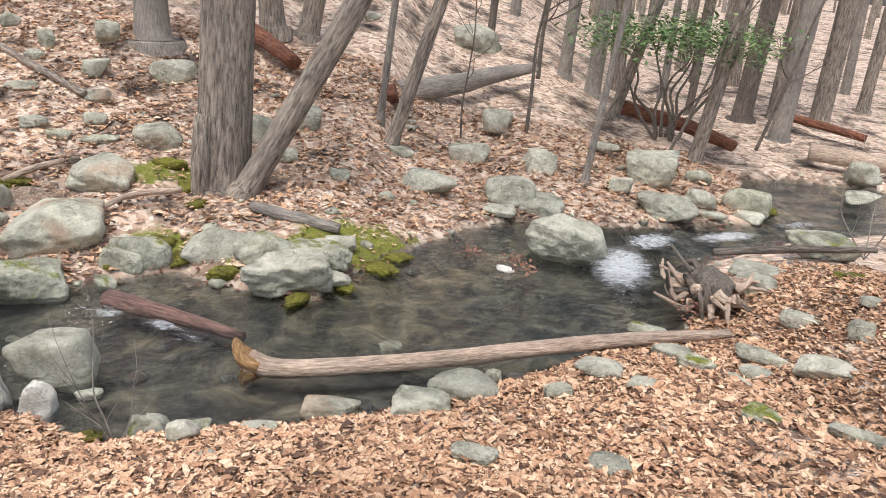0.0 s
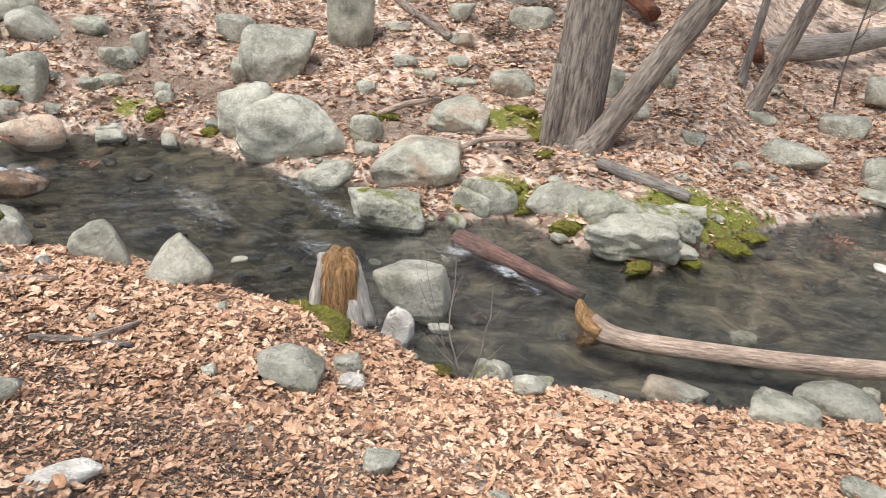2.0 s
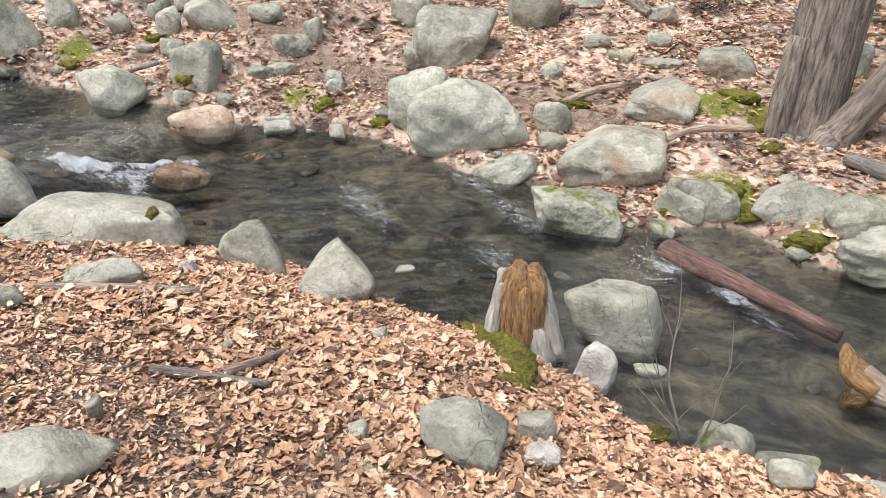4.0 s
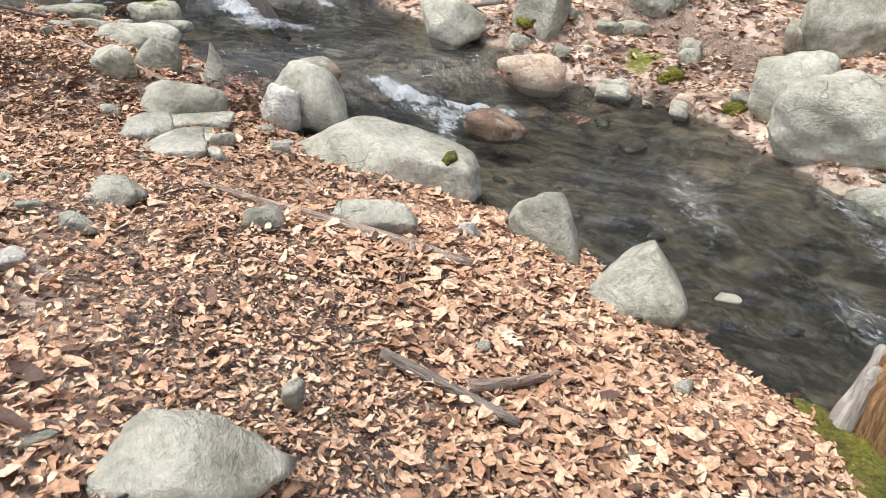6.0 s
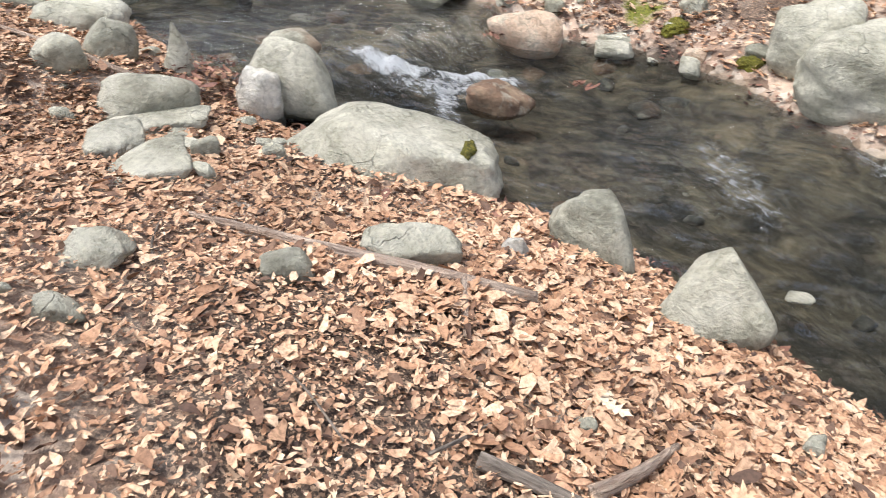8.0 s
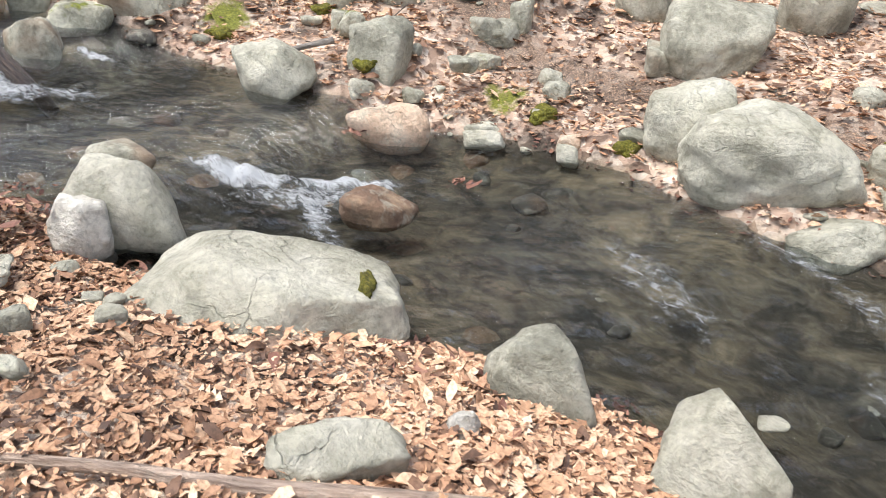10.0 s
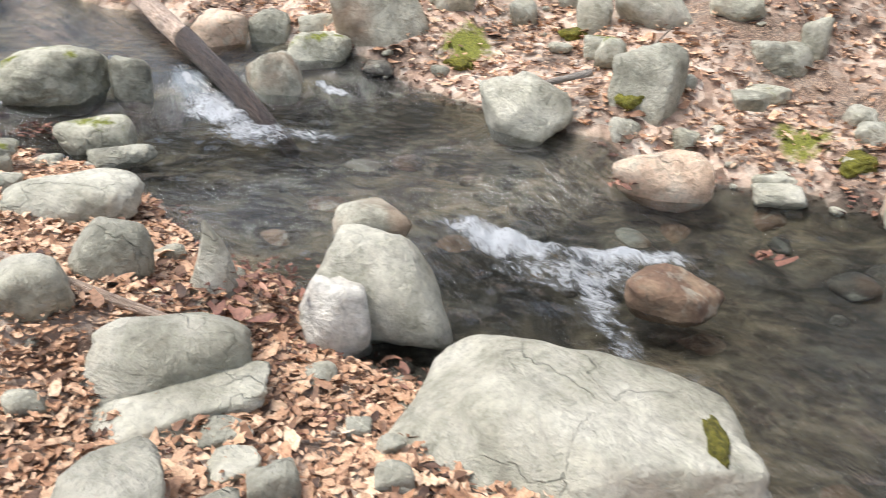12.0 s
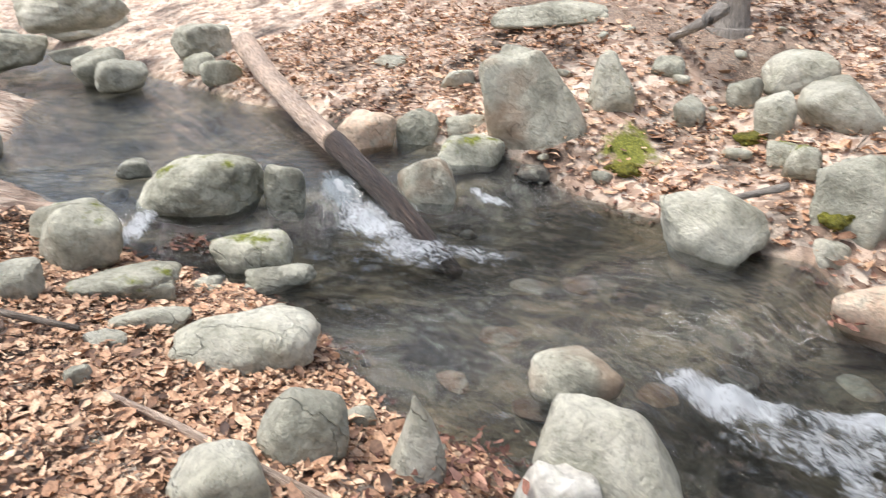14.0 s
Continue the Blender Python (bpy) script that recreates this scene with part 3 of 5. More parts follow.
def foam_patch(x, y, turn, length, width, density=0.75, drop=0.0, rise=0.03, label="white churning water below a small drop"):
    """A lumpy sheet of white water that lies on the stream, thinning to its rim; drop: metres it falls along its length."""
    n, m = 40, 26
    u, v = np.meshgrid(np.linspace(-1, 1, n), np.linspace(-1, 1, m))
    c, s = math.cos(radians(turn)), math.sin(radians(turn))
    X, Y = u * length / 2, v * width / 2
    wx, wy = x + X * c - Y * s, y + X * s + Y * c
    rim = np.clip(1.15 - np.sqrt(u**2 + v**2), 0, 1)
    base = water_level(np.array([[x - c * length / 2]]), y) if drop else water_level(wx, wy)
    z = base + 0.02 - drop * (u + 1) / 2 + rim * rise * (1 + 0.9 * bumps(wx, wy, 9.0))
    me = bpy.data.meshes.new("foam")
    idx = np.arange(n * m).reshape(m, n)
    me.from_pydata(np.stack([wx - x, wy - y, z], -1).reshape(-1, 3).tolist(), [], np.stack([idx[:-1, :-1], idx[:-1, 1:], idx[1:, 1:], idx[1:, :-1]], -1).reshape(-1, 4).tolist())
    a = me.attributes.new("foam", "FLOAT", "POINT")
    a.data.foreach_set("value", ((1 - (1 - np.clip(rim, 0, 1)) ** 1.6) * density).ravel().astype(np.float32))
    ob = new("foam", me)
    ob.matrix_world = pose(x, y, 0)
    return finish(ob, me, FOAM, label, "water", "white water of the stream", "stuff")


def leaf_shape(kind):
    """Half-widths along the midrib of a dry leaf."""
    s = np.array([0.0, 0.3, 0.68, 1.0])
    return s, np.array(((0.03, 0.2, 0.27, 0.05), (0.02, 0.2, 0.17, 0.02), (0.1, 0.13, 0.24, 0.16))[kind])


def leaves_at(xs, ys, lift, size, seed, tilt=0.26):
    """Vertices and quads of many curled leaves that lie on the ground."""
    rng = np.random.default_rng(seed)
    n = len(xs)
    zs = ground(xs, ys) + lift
    length = np.clip(rng.lognormal(-0.25, 0.42, n), 0.3, 2.0) * size
    yaw, pitch, rollv = rng.uniform(0, 6.28, n), rng.normal(0, tilt, n) * 0.7, rng.normal(0, tilt, n)
    fold, curl = rng.uniform(-0.15, 0.5, n), rng.normal(0.1, 0.3, n)
    kinds = rng.integers(0, 3, n)
    V = np.zeros((n, 12, 3))
    for kind in range(3):
        s, half = leaf_shape(kind)
        pick = np.where(kinds == kind)[0]
        L = length[pick][:, None]
        for row, side in ((0, -1), (1, 0), (2, 1)):
            hw = half[None] * abs(side) * L * 0.95
            V[pick, row * 4 : row * 4 + 4, 0] = (s[None] - 0.5) * L
            V[pick, row * 4 : row * 4 + 4, 1] = side * hw
            V[pick, row * 4 : row * 4 + 4, 2] = hw * fold[pick][:, None] + curl[pick][:, None] * ((s[None] - 0.5) ** 2) * L * 1.6 + (rng.normal(0, 0.05, (len(pick), 4)) * L if side else 0)
    cy, sy, cp, sp, cr, sr = (f(a)[:, None] for a in (yaw, pitch, rollv) for f in (np.cos, np.sin))
    x, y, z = V[..., 0], V[..., 1], V[..., 2]
    y, z = y * cr - z * sr, y * sr + z * cr
    x, z = x * cp - z * sp, x * sp + z * cp
    x, y = x * cy - y * sy, x * sy + y * cy
    z = z - z.min(axis=1)[:, None] * 0.8
    P = np.stack([x + xs[:, None], y + ys[:, None], z + zs[:, None]], -1)
    q = []
    for row in (0, 1):
        for k in range(3):
            q.append([row * 4 + k, row * 4 + k + 1, row * 4 + 5 + k, row * 4 + 4 + k])
    Q = np.array(q)[None] + 12 * np.arange(n)[:, None, None]
    return P.reshape(-1, 3), Q.reshape(-1, 4)


def quick_mesh(name, verts, quads):
    me = bpy.data.meshes.new(name)
    me.vertices.add(len(verts))
    me.vertices.foreach_set("co", verts.astype(np.float32).ravel())
    me.loops.add(quads.size)
    me.loops.foreach_set("vertex_index", quads.astype(np.int32).ravel())
    me.polygons.add(len(quads))
    me.polygons.foreach_set("loop_start", np.arange(0, quads.size, 4, dtype=np.int32))
    me.update(calc_edges=True)
    return me


def litter(name, region, per_m2, size, seed, keep, mat, label, lift=0.005):
    x0, x1, y0, y1 = region
    rng = np.random.default_rng(seed)
    n = int((x1 - x0) * (y1 - y0) * per_m2)
    xs, ys = rng.uniform(x0, x1, n), rng.uniform(y0, y1, n)
    ok = rng.uniform(0, 1, n) < keep(xs, ys)
    xs, ys = xs[ok], ys[ok]
    v, q = leaves_at(xs, ys, lift + rng.uniform(0, 0.035, len(xs)), size, seed)
    me = quick_mesh(name, v, q)
    ob = new(name, me)
    return finish(ob, me, mat, label, "leaf litter", kind="stuff", smooth=False)


def keep_near(x, y):
    dn, df = banks(x, y)
    return (dn > 0.03) * np.clip(cover_at(x, y) * (0.45 + 0.9 * np.clip(0.5 + 0.6 * bumps(x + 3, y, 0.9), 0, 1)), 0.04, 1)


def keep_far(x, y):
    dn, df = banks(x, y)
    return (df > 0.05) * np.clip(cover_at(x, y) * (0.55 + 0.8 * np.clip(0.5 + 0.6 * bumps(x, y + 7, 0.8), 0, 1)), 0.05, 1) * np.clip(1.3 - moss_at(x, y) * 2, 0, 1)


near_litter = litter("leaf_litter", (-10.5, 5.0, 0.5, 8.0), 2700, 0.051, 1, keep_near, LEAF, "tan and orange dry oak leaves strewn over the bank")
litter("leaf_litter", (-12.0, 6.0, -3.0, 0.3), 150, 0.09, 6, keep_near, LEAF, "tan dry leaves strewn over the upper bank")
litter("leaf_litter", (-16.0, 6.5, 2.5, 14.0), 430, 0.074, 2, keep_far, LEAF, "tan dry leaves strewn over the far bank")


def keep_chaff(x, y):
    dn, df = banks(x, y)
    return (dn > 0.02) * np.clip(1.15 - 0.6 * cover_at(x, y), 0, 1)


def keep_edge(x, y):
    dn, df = banks(x, y)
    out = np.maximum(dn, df)
    pocket = 1.4 * np.exp(-(((x + 7.25) / 0.42) ** 2) - ((y - 2.72) / 0.3) ** 2) + np.exp(-(((x + 10.3) / 0.3) ** 2) - ((y - 2.2) / 0.3) ** 2) + 0.6 * np.exp(-(((x + 5.3) / 0.35) ** 2) - ((y - 3.75) / 0.25) ** 2)
    return np.clip((out > -0.12) * (out < 0.13) * 0.35 + pocket, 0, 1) * (out > -0.25)


litter("leaf_chaff", (-9.5, 2.0, 0.3, 5.0), 2600, 0.029, 3, keep_chaff, LEAF, "crumbled bits of dry leaf on the trodden soil", 0.002)
litter("wet_leaf_litter", (-11.0, 5.0, 1.5, 12.0), 620, 0.052, 4, keep_edge, WET_LEAF, "dark red wet leaves along the water's edge", 0.004)

# ---- trees ----
tree(-2.50, 8.88, 0.46, 0.06, 0.02, 0.325, 14, BARK, "large tree with deeply ridged grey-brown bark", 1, 7, 26, 0.0, 13, 1.22)
tree(-2.20, 8.70, 0.42, 0.56, 0.08, 0.15, 8, BARK, "knotty trunk leaning out beside the large tree", 2, 5, 14, 0.05, 0, 1.5)
log("snag", [(-2.68, 8.61, 0.30), (-2.66, 8.60, 0.80), (-2.62, 8.63, 1.35)], [0.15, 0.125, 0.1], BARK, "broken dead snag beside the large tree", "snag", 14, 0.08, 41)
tree(-0.65, 11.21, 0.57, 0.3, 0.01, 0.105, 9, BARK, "slim leaning tree with grey-brown bark", 3, 5, 10)
tree(-0.87, 11.84, 0.85, 0.09, 0.01, 0.06, 7, PALE_BARK, "thin pale dead tree", 4, 4, 8)
tree(2.32, 11.05, 0.25, 0.1, -0.02, 0.055, 7, PALE_BARK, "thin pale tree near the water", 5, 5, 8)
tree(4.76, 13.56, 0.32, 0.13, -0.04, 0.125, 11, BARK, "slim bare tree with grey bark", 6, 6, 10)
tree(3.59, 15.56, 0.82, 0.24, -0.06, 0.12, 11, BARK, "slim bare leaning tree with grey bark", 7, 6, 10)
tree(3.38, 17.00, 1.13, 0.04, -0.01, 0.18, 13, PALE_BARK, "bare tree with pale grey bark", 8, 6, 10)
tree(2.79, 17.61, 1.34, 0.05, -0.01, 0.15, 12, PALE_BARK, "bare tree with pale grey bark", 9, 6, 10)
tree(7.69, 16.94, 0.37, 0.03, -0.01, 0.21, 14, PALE_BARK, "bare tree with pale grey bark", 10, 6, 10)
tree(7.39, 18.56, 0.61, 0.06, -0.02, 0.24, 15, DARK_BARK, "tall bare tree with dark bark", 11, 6, 12)
tree(9.19, 18.34, 0.48, 0.02, -0.01, 0.24, 15, BARK, "tall bare tree with grey bark", 12, 6, 12)
tree(-4.76, 12.78, 2.01, -0.01, 0.0, 0.28, 14, PALE_BARK, "tree with pale smooth bark and spreading roots", 13, 6, 14, 0.0, 0, 1.9)
tree(-3.15, 14.40, 2.13, -0.08, 0.0, 0.23, 13, BARK, "bare tree with grey-brown bark", 14, 5, 10)
tree(-2.55, 14.71, 2.08, 0.2, 0.02, 0.2, 13, BARK, "bare tree with grey-brown bark", 15, 5, 10)
tree(1.10, 19.01, 2.12, 0.05, 0.0, 0.1, 10, DARK_BARK, "slim bare tree on the hillside", 16, 5, 8)
tree(5.89, 20.38, 0.87, 0.02, 0.02, 0.1, 11, PALE_BARK, "slim bare tree of the far bank", 17, 5, 8)
tree(7.80, 21.82, 1.28, 0.03, 0.0, 0.15, 12, BARK, "bare tree with grey bark", 18, 5, 8)
tree(11.91, 21.53, 0.78, 0.03, 0.0, 0.17, 13, BARK, "bare tree with grey bark", 19, 5, 8)
tree(-11.09, 7.59, 1.71, 0.02, 0.03, 0.15, 13, PALE_BARK, "tree with pale smooth bark and spreading roots", 20, 6, 12, 0.0, 0, 1.9)
sapling(1.57, 13.08, 0.73, 0.05, 0.0, 3.6, 0.036, 1)
sapling(2.02, 16.11, 1.32, 0.06, 0.0, 4.0, 0.05, 2)
sapling(0.43, 12.65, 0.53, 0.05, 0.0, 3.0, 0.018, 3)
sapling(6.68, 15.50, 0.23, 0.22, -0.05, 4.2, 0.04, 4)
sapling(4.14, 13.12, 0.37, 0.3, -0.1, 3.4, 0.03, 5)

# the wood behind: trees of the same kinds, scattered
rng = np.random.default_rng(5)
wood = [tree(0, 0, -60, 0.03, 0.0, 0.16, 13, PALE_BARK, "bare grey tree of the wood behind", 31, 4, 8), tree(0, 0, -60, -0.04, 0.02, 0.2, 15, BARK, "bare grey-brown tree of the wood behind", 32, 4, 8), tree(0, 0, -60, 0.05, 0.0, 0.1, 10, DARK_BARK, "slim dark bare tree of the wood behind", 33, 4, 8)]
spots = [(x, y) for x, y in zip(rng.uniform(-25, 60, 520), rng.uniform(18, 75, 520)) if ground(x, y) < 40 and banks(x, y)[1] > 2.5 and (x < 9 or int(x * 7) % 2) and y > 17 + max(0, (4 - x)) * 0.75]
for k, (x, y) in enumerate(spots[:210]):
    if k < len(wood):
        wood[k].matrix_world = pose(x, y, height(x, y) - 0.1, 0, 0, rng.uniform(0, 360))
    else:
        copy_thing(wood[k % 3], pose(x, y, height(x, y) - 0.1, 0, 0, rng.uniform(0, 360)))


def laurel(x, y, z):
    """An evergreen shrub: crooked stems under a loose flat crown of small leaves."""
    rng = np.random.default_rng(77)
    e = empty("laurel_bush", x, y, z)
    tips = []
    for k in range(9):
        a = rng.uniform(0, 6.28)
        pts, p = [Vector((0.25 * math.cos(a), 0.2 * math.sin(a), -0.1))], Vector((0.25 * math.cos(a), 0.2 * math.sin(a), 0))
        for j in range(5):
            p = p + Vector((0.2 * math.cos(a) + rng.normal(0, 0.13), 0.12 * math.sin(a) + rng.normal(0, 0.1), 0.36))
            pts.append(p.copy())
        part("stem", to_mesh("stem", tube(pts, np.linspace(0.035, 0.012, 6), 6, 0.06, k)), DARK_BARK, e)
        tips.append(pts[-1])
    n = 3800
    c = np.array([tips[k % 9][:] for k in range(n)]) + rng.normal(0, 1, (n, 3)) * np.array([0.42, 0.34, 0.2])
    yaw = rng.uniform(0, 6.28, n)
    L, Wd = rng.uniform(0.09, 0.15, n), 0.42
    dirx = np.stack([np.cos(yaw), np.sin(yaw), rng.normal(0, 0.35, n)], -1)
    diry = np.stack([-np.sin(yaw), np.cos(yaw), rng.normal(0, 0.3, n)], -1)
    quad = np.stack([c - dirx * L[:, None] / 2, c + diry * L[:, None] * Wd / 2, c + dirx * L[:, None] / 2, c - diry * L[:, None] * Wd / 2], 1)
    part("foliage", quick_mesh("foliage", quad.reshape(-1, 3), np.arange(4 * n).reshape(-1, 4)), GREEN, e, "small glossy green leaves")
    return tagged(e, "evergreen bush with crooked stems and green leaves", "bush")


laurel(4.41, 14.48, 0.52)

# ---- fallen wood ----
main = empty("fallen_log", -1.18, 5.19, 0.05)
part("trunk", to_mesh("trunk", tube([(-0.04, 0.02, 0.01), (0.15, -0.02, -0.01), (0.43, -0.01, 0.0), (1.09, 0.14, 0.02), (1.72, 0.29, 0.05), (2.67, 0.55, 0.1), (3.3, 0.66, 0.15), (3.95, 0.74, 0.19)], [0.1, 0.085, 0.075, 0.068, 0.068, 0.062, 0.055, 0.04], 18, 0.06, 3)), BARE_WOOD, main)
part("broken_end", to_mesh("broken_end", tube([(0.05, -0.02, 0.0), (-0.08, 0.0, 0.06), (-0.16, 0.03, 0.2)], [0.08, 0.085, 0.012], 12, 0.2, 5), tube([(0.02, 0.0, -0.02), (-0.06, -0.04, -0.08), (-0.09, -0.06, -0.16)], [0.08, 0.06, 0.02], 10, 0.25, 6)), CORE, main, "splintered brown end")
tagged(main, "long bare weathered log lying across the stream's edge", "log")
log("sunken_log", [(-2.78, 6.2, 0.06), (-2.42, 6.08, 0.06), (-2.07, 5.97, 0.04), (-1.44, 5.81, -0.04)], [0.09, 0.085, 0.075, 0.05], RED_WOOD, "reddish-brown log half sunk in the stream", seed=4)
log("leaning_log", [(-9.36, 3.71, 0.44), (-10.2, 3.6, 0.76), (-11.2, 3.5, 1.01)], [0.05, 0.08, 0.095], WET_WOOD, "dark wet log leaning down the small waterfall", seed=6)
log("leaning_log", [(-11.17, 3.5, 1.0), (-12.4, 3.52, 1.12), (-13.8, 3.56, 1.3), (-15.2, 3.62, 1.55)], [0.1, 0.105, 0.12, 0.14], BARE_WOOD, "bare pale log resting over the upper stream", seed=7)
log("dead_log", [(-1.73, 11.93, 0.98), (-1.32, 12.79, 1.00), (-0.70, 12.86, 1.17)], [0.2, 0.19, 0.17], ROTTEN, "reddish rotten end of a fallen trunk", seed=8, gnarl=0.1)
log("dead_log", [(-0.83, 13.88, 1.03), (0.22, 14.19, 1.21), (1.08, 15.17, 1.34), (1.95, 16.06, 1.45)], [0.19, 0.18, 0.15, 0.09], PALE_BARK, "grey fallen trunk with peeling bark on the hillside", seed=9, gnarl=0.1)
log("dead_log", [(-3.36, 13.61, 1.99), (-2.85, 13.18, 1.78), (-2.39, 12.72, 1.58)], [0.15, 0.15, 0.12], ROTTEN, "reddish rotten log behind the large tree", seed=10, gnarl=0.1)
log("dead_log", [(3.66, 15.65, 0.84), (4.67, 15.73, 0.63), (5.28, 15.35, 0.49), (5.90, 14.77, 0.31)], [0.13, 0.14, 0.14, 0.12], ROTTEN, "dark rotten log on the far slope", seed=11, gnarl=0.1)
log("dead_log", [(8.03, 17.68, 0.59), (8.73, 17.15, 0.49), (9.45, 16.57, 0.36)], [0.1, 0.1, 0.09], ROTTEN, "dark thin log on the far slope", seed=12)
log("dead_log", [(7.49, 14.97, 0.27), (8.10, 14.73, 0.25), (9.11, 14.36, 0.18)], [0.16, 0.16, 0.15], BARE_WOOD, "pale log at the far pool", seed=13)

STICKS = "fallen sticks"
log("root", [(-11.92, 7.40, 1.53), (-10.56, 6.66, 1.80), (-10.63, 7.00, 1.92)], [0.03, 0.05, 0.08], PALE_BARK, "pale exposed root running from a tree", "root", 10, 0.08, 51)
log("stick", [(-5.21, 2.09, 0.74), (-5.03, 2.33, 0.68), (-4.76, 2.53, 0.68), (-4.53, 2.8, 0.63), (-4.29, 3.13, 0.54)], [0.014, 0.02, 0.026, 0.03, 0.035], BARE_WOOD, "long pale stick lying on the leaves", "stick", 9, seed=14, group=STICKS)
log("stick", [(-4.45, 2.9, 0.61), (-4.32, 2.82, 0.62), (-4.14, 2.71, 0.63)], [0.022, 0.017, 0.008], BARE_WOOD, "short side branch of a pale stick", "stick", 8, seed=15, group=STICKS)
log("stick", [(-3.62, 2.41, 0.69), (-3.46, 2.53, 0.66), (-3.22, 2.72, 0.6)], [0.024, 0.02, 0.016], BARK, "brown stick lying on the leaves", "stick", 9, seed=16, group=STICKS)
log("stick", [(-3.41, 2.63, 0.64), (-3.44, 2.85, 0.57), (-3.5, 3.08, 0.5)], [0.026, 0.022, 0.012], BARE_WOOD, "split pale stick lying on the leaves", "stick", 8, seed=17, group=STICKS)
log("stick", [(-6.60, 11.52, 1.67), (-5.65, 10.93, 1.40), (-4.86, 10.44, 1.20)], [0.05, 0.06, 0.05], BARK, "grey branch lying on the hillside", "stick", 9, seed=18, group=STICKS)
log("stick", [(-4.69, 8.00, 0.58), (-4.51, 8.30, 0.66), (-4.32, 8.67, 0.69)], [0.03, 0.04, 0.03], BARE_WOOD, "pale bent root by the mossy rock", "stick", 9, seed=19, group=STICKS)
log("stick", [(-3.49, 7.57, 0.42), (-3.25, 7.95, 0.53), (-2.83, 8.38, 0.50)], [0.03, 0.035, 0.03], BARE_WOOD, "pale branch below the large tree", "stick", 9, seed=20, group=STICKS)
log("stick", [(-1.97, 8.20, 0.42), (-1.42, 7.98, 0.38), (-0.92, 7.88, 0.32)], [0.06, 0.075, 0.05], PALE_BARK, "broken pale branch on the mossy bank", "stick", 10, seed=21, group=STICKS)
log("stick", [(-8.0, 1.63, 0.86), (-7.76, 1.83, 0.81), (-7.4, 2.08, 0.75), (-7.1, 2.42, 0.6)], [0.012, 0.016, 0.02, 0.02], BARE_WOOD, "thin pale stick among the rocks", "stick", 8, seed=22, group=STICKS)
log("stick", [(-8.91, 1.02, 1.03), (-8.79, 1.20, 0.97), (-8.52, 1.56, 0.91)], [0.014, 0.016, 0.012], DARK_BARK, "thin dark stick on the leaves", "stick", 8, seed=23, group=STICKS)
log("stick", [(-9.99, 5.45, 0.67), (-9.46, 5.46, 0.63), (-8.94, 5.53, 0.79), (-8.75, 5.90, 0.88)], [0.014, 0.02, 0.025, 0.03], PALE_BARK, "pale root at the foot of the bank", "stick", 8, seed=24, group=STICKS)
log("stick", [(3.25, 7.90, 0.33), (4.13, 8.04, 0.38), (5.07, 7.95, 0.46)], [0.04, 0.045, 0.03], DARK_BARK, "dark branch lying over the root clump", "stick", 9, seed=25, group=STICKS)


def stump(x, y, z):
    """A rotten stump: a jagged ring of pale bark round an orange core, with moss at its foot."""
    e = empty("rotten_stump", x, y, z)
    rng = np.random.default_rng(3)
    for k, (a, tall) in enumerate(((0.2, 0.24), (0.75, 0.3), (1.3, 0.36), (2.2, 0.4), (3.3, 0.4), (3.9, 0.34), (-0.35, 0.1))):
        r = 0.145
        part("bark_slab", to_mesh("bark_slab", tube([(r * 1.4 * math.cos(a), r * 1.4 * math.sin(a), -0.14), (r * math.cos(a), r * math.sin(a), tall * 0.6), (r * 0.98 * math.cos(a), r * 0.98 * math.sin(a), tall)], [0.07, 0.05, 0.02], 9, 0.22, k)), WHITE_BARK, e)
    core = [tube([(0.08 * math.cos(q), 0.08 * math.sin(q), -0.1), (0.075 * math.cos(q), 0.075 * math.sin(q), 0.18), (0.06 * math.cos(q) + rng.normal(0, 0.01), 0.06 * math.sin(q), 0.34 + 0.03 * math.sin(2.3 * j)), (0.06 * math.cos(q) + rng.normal(0, 0.015), 0.055 * math.sin(q), 0.42 + 0.05 * math.sin(2.3 * j))], [0.085, 0.08, 0.07, 0.025], 12, 0.16, j, True, 24, 7) for j, q in enumerate(np.linspace(0, 5.5, 8))]
    for piece in core:
        part("heartwood", to_mesh("heartwood", piece), CORE, e, "crumbling orange-brown heartwood")
    for j, (dx, dy, size) in enumerate(((0.0, -0.2, 0.17), (0.1, -0.3, 0.17), (-0.1, -0.22, 0.14), (0.19, -0.42, 0.16), (0.28, -0.54, 0.15), (-0.28, -0.1, 0.13), (0.34, -0.62, 0.12))):
        me = rock_mesh(900 + j, size * 1.7, size * 1.4, size * 0.9, 3, 14, 5.0, 0.14)
        me.transform(Matrix.Translation((dx, dy, height(x + dx, y + dy) - z + 0.02)))
        part("moss_cushion", me, MOSS, e, "bright green moss")
    return tagged(e, "rotten stump with white bark and mossy foot", "stump")


stump(-2.97, 4.44, 0.12)


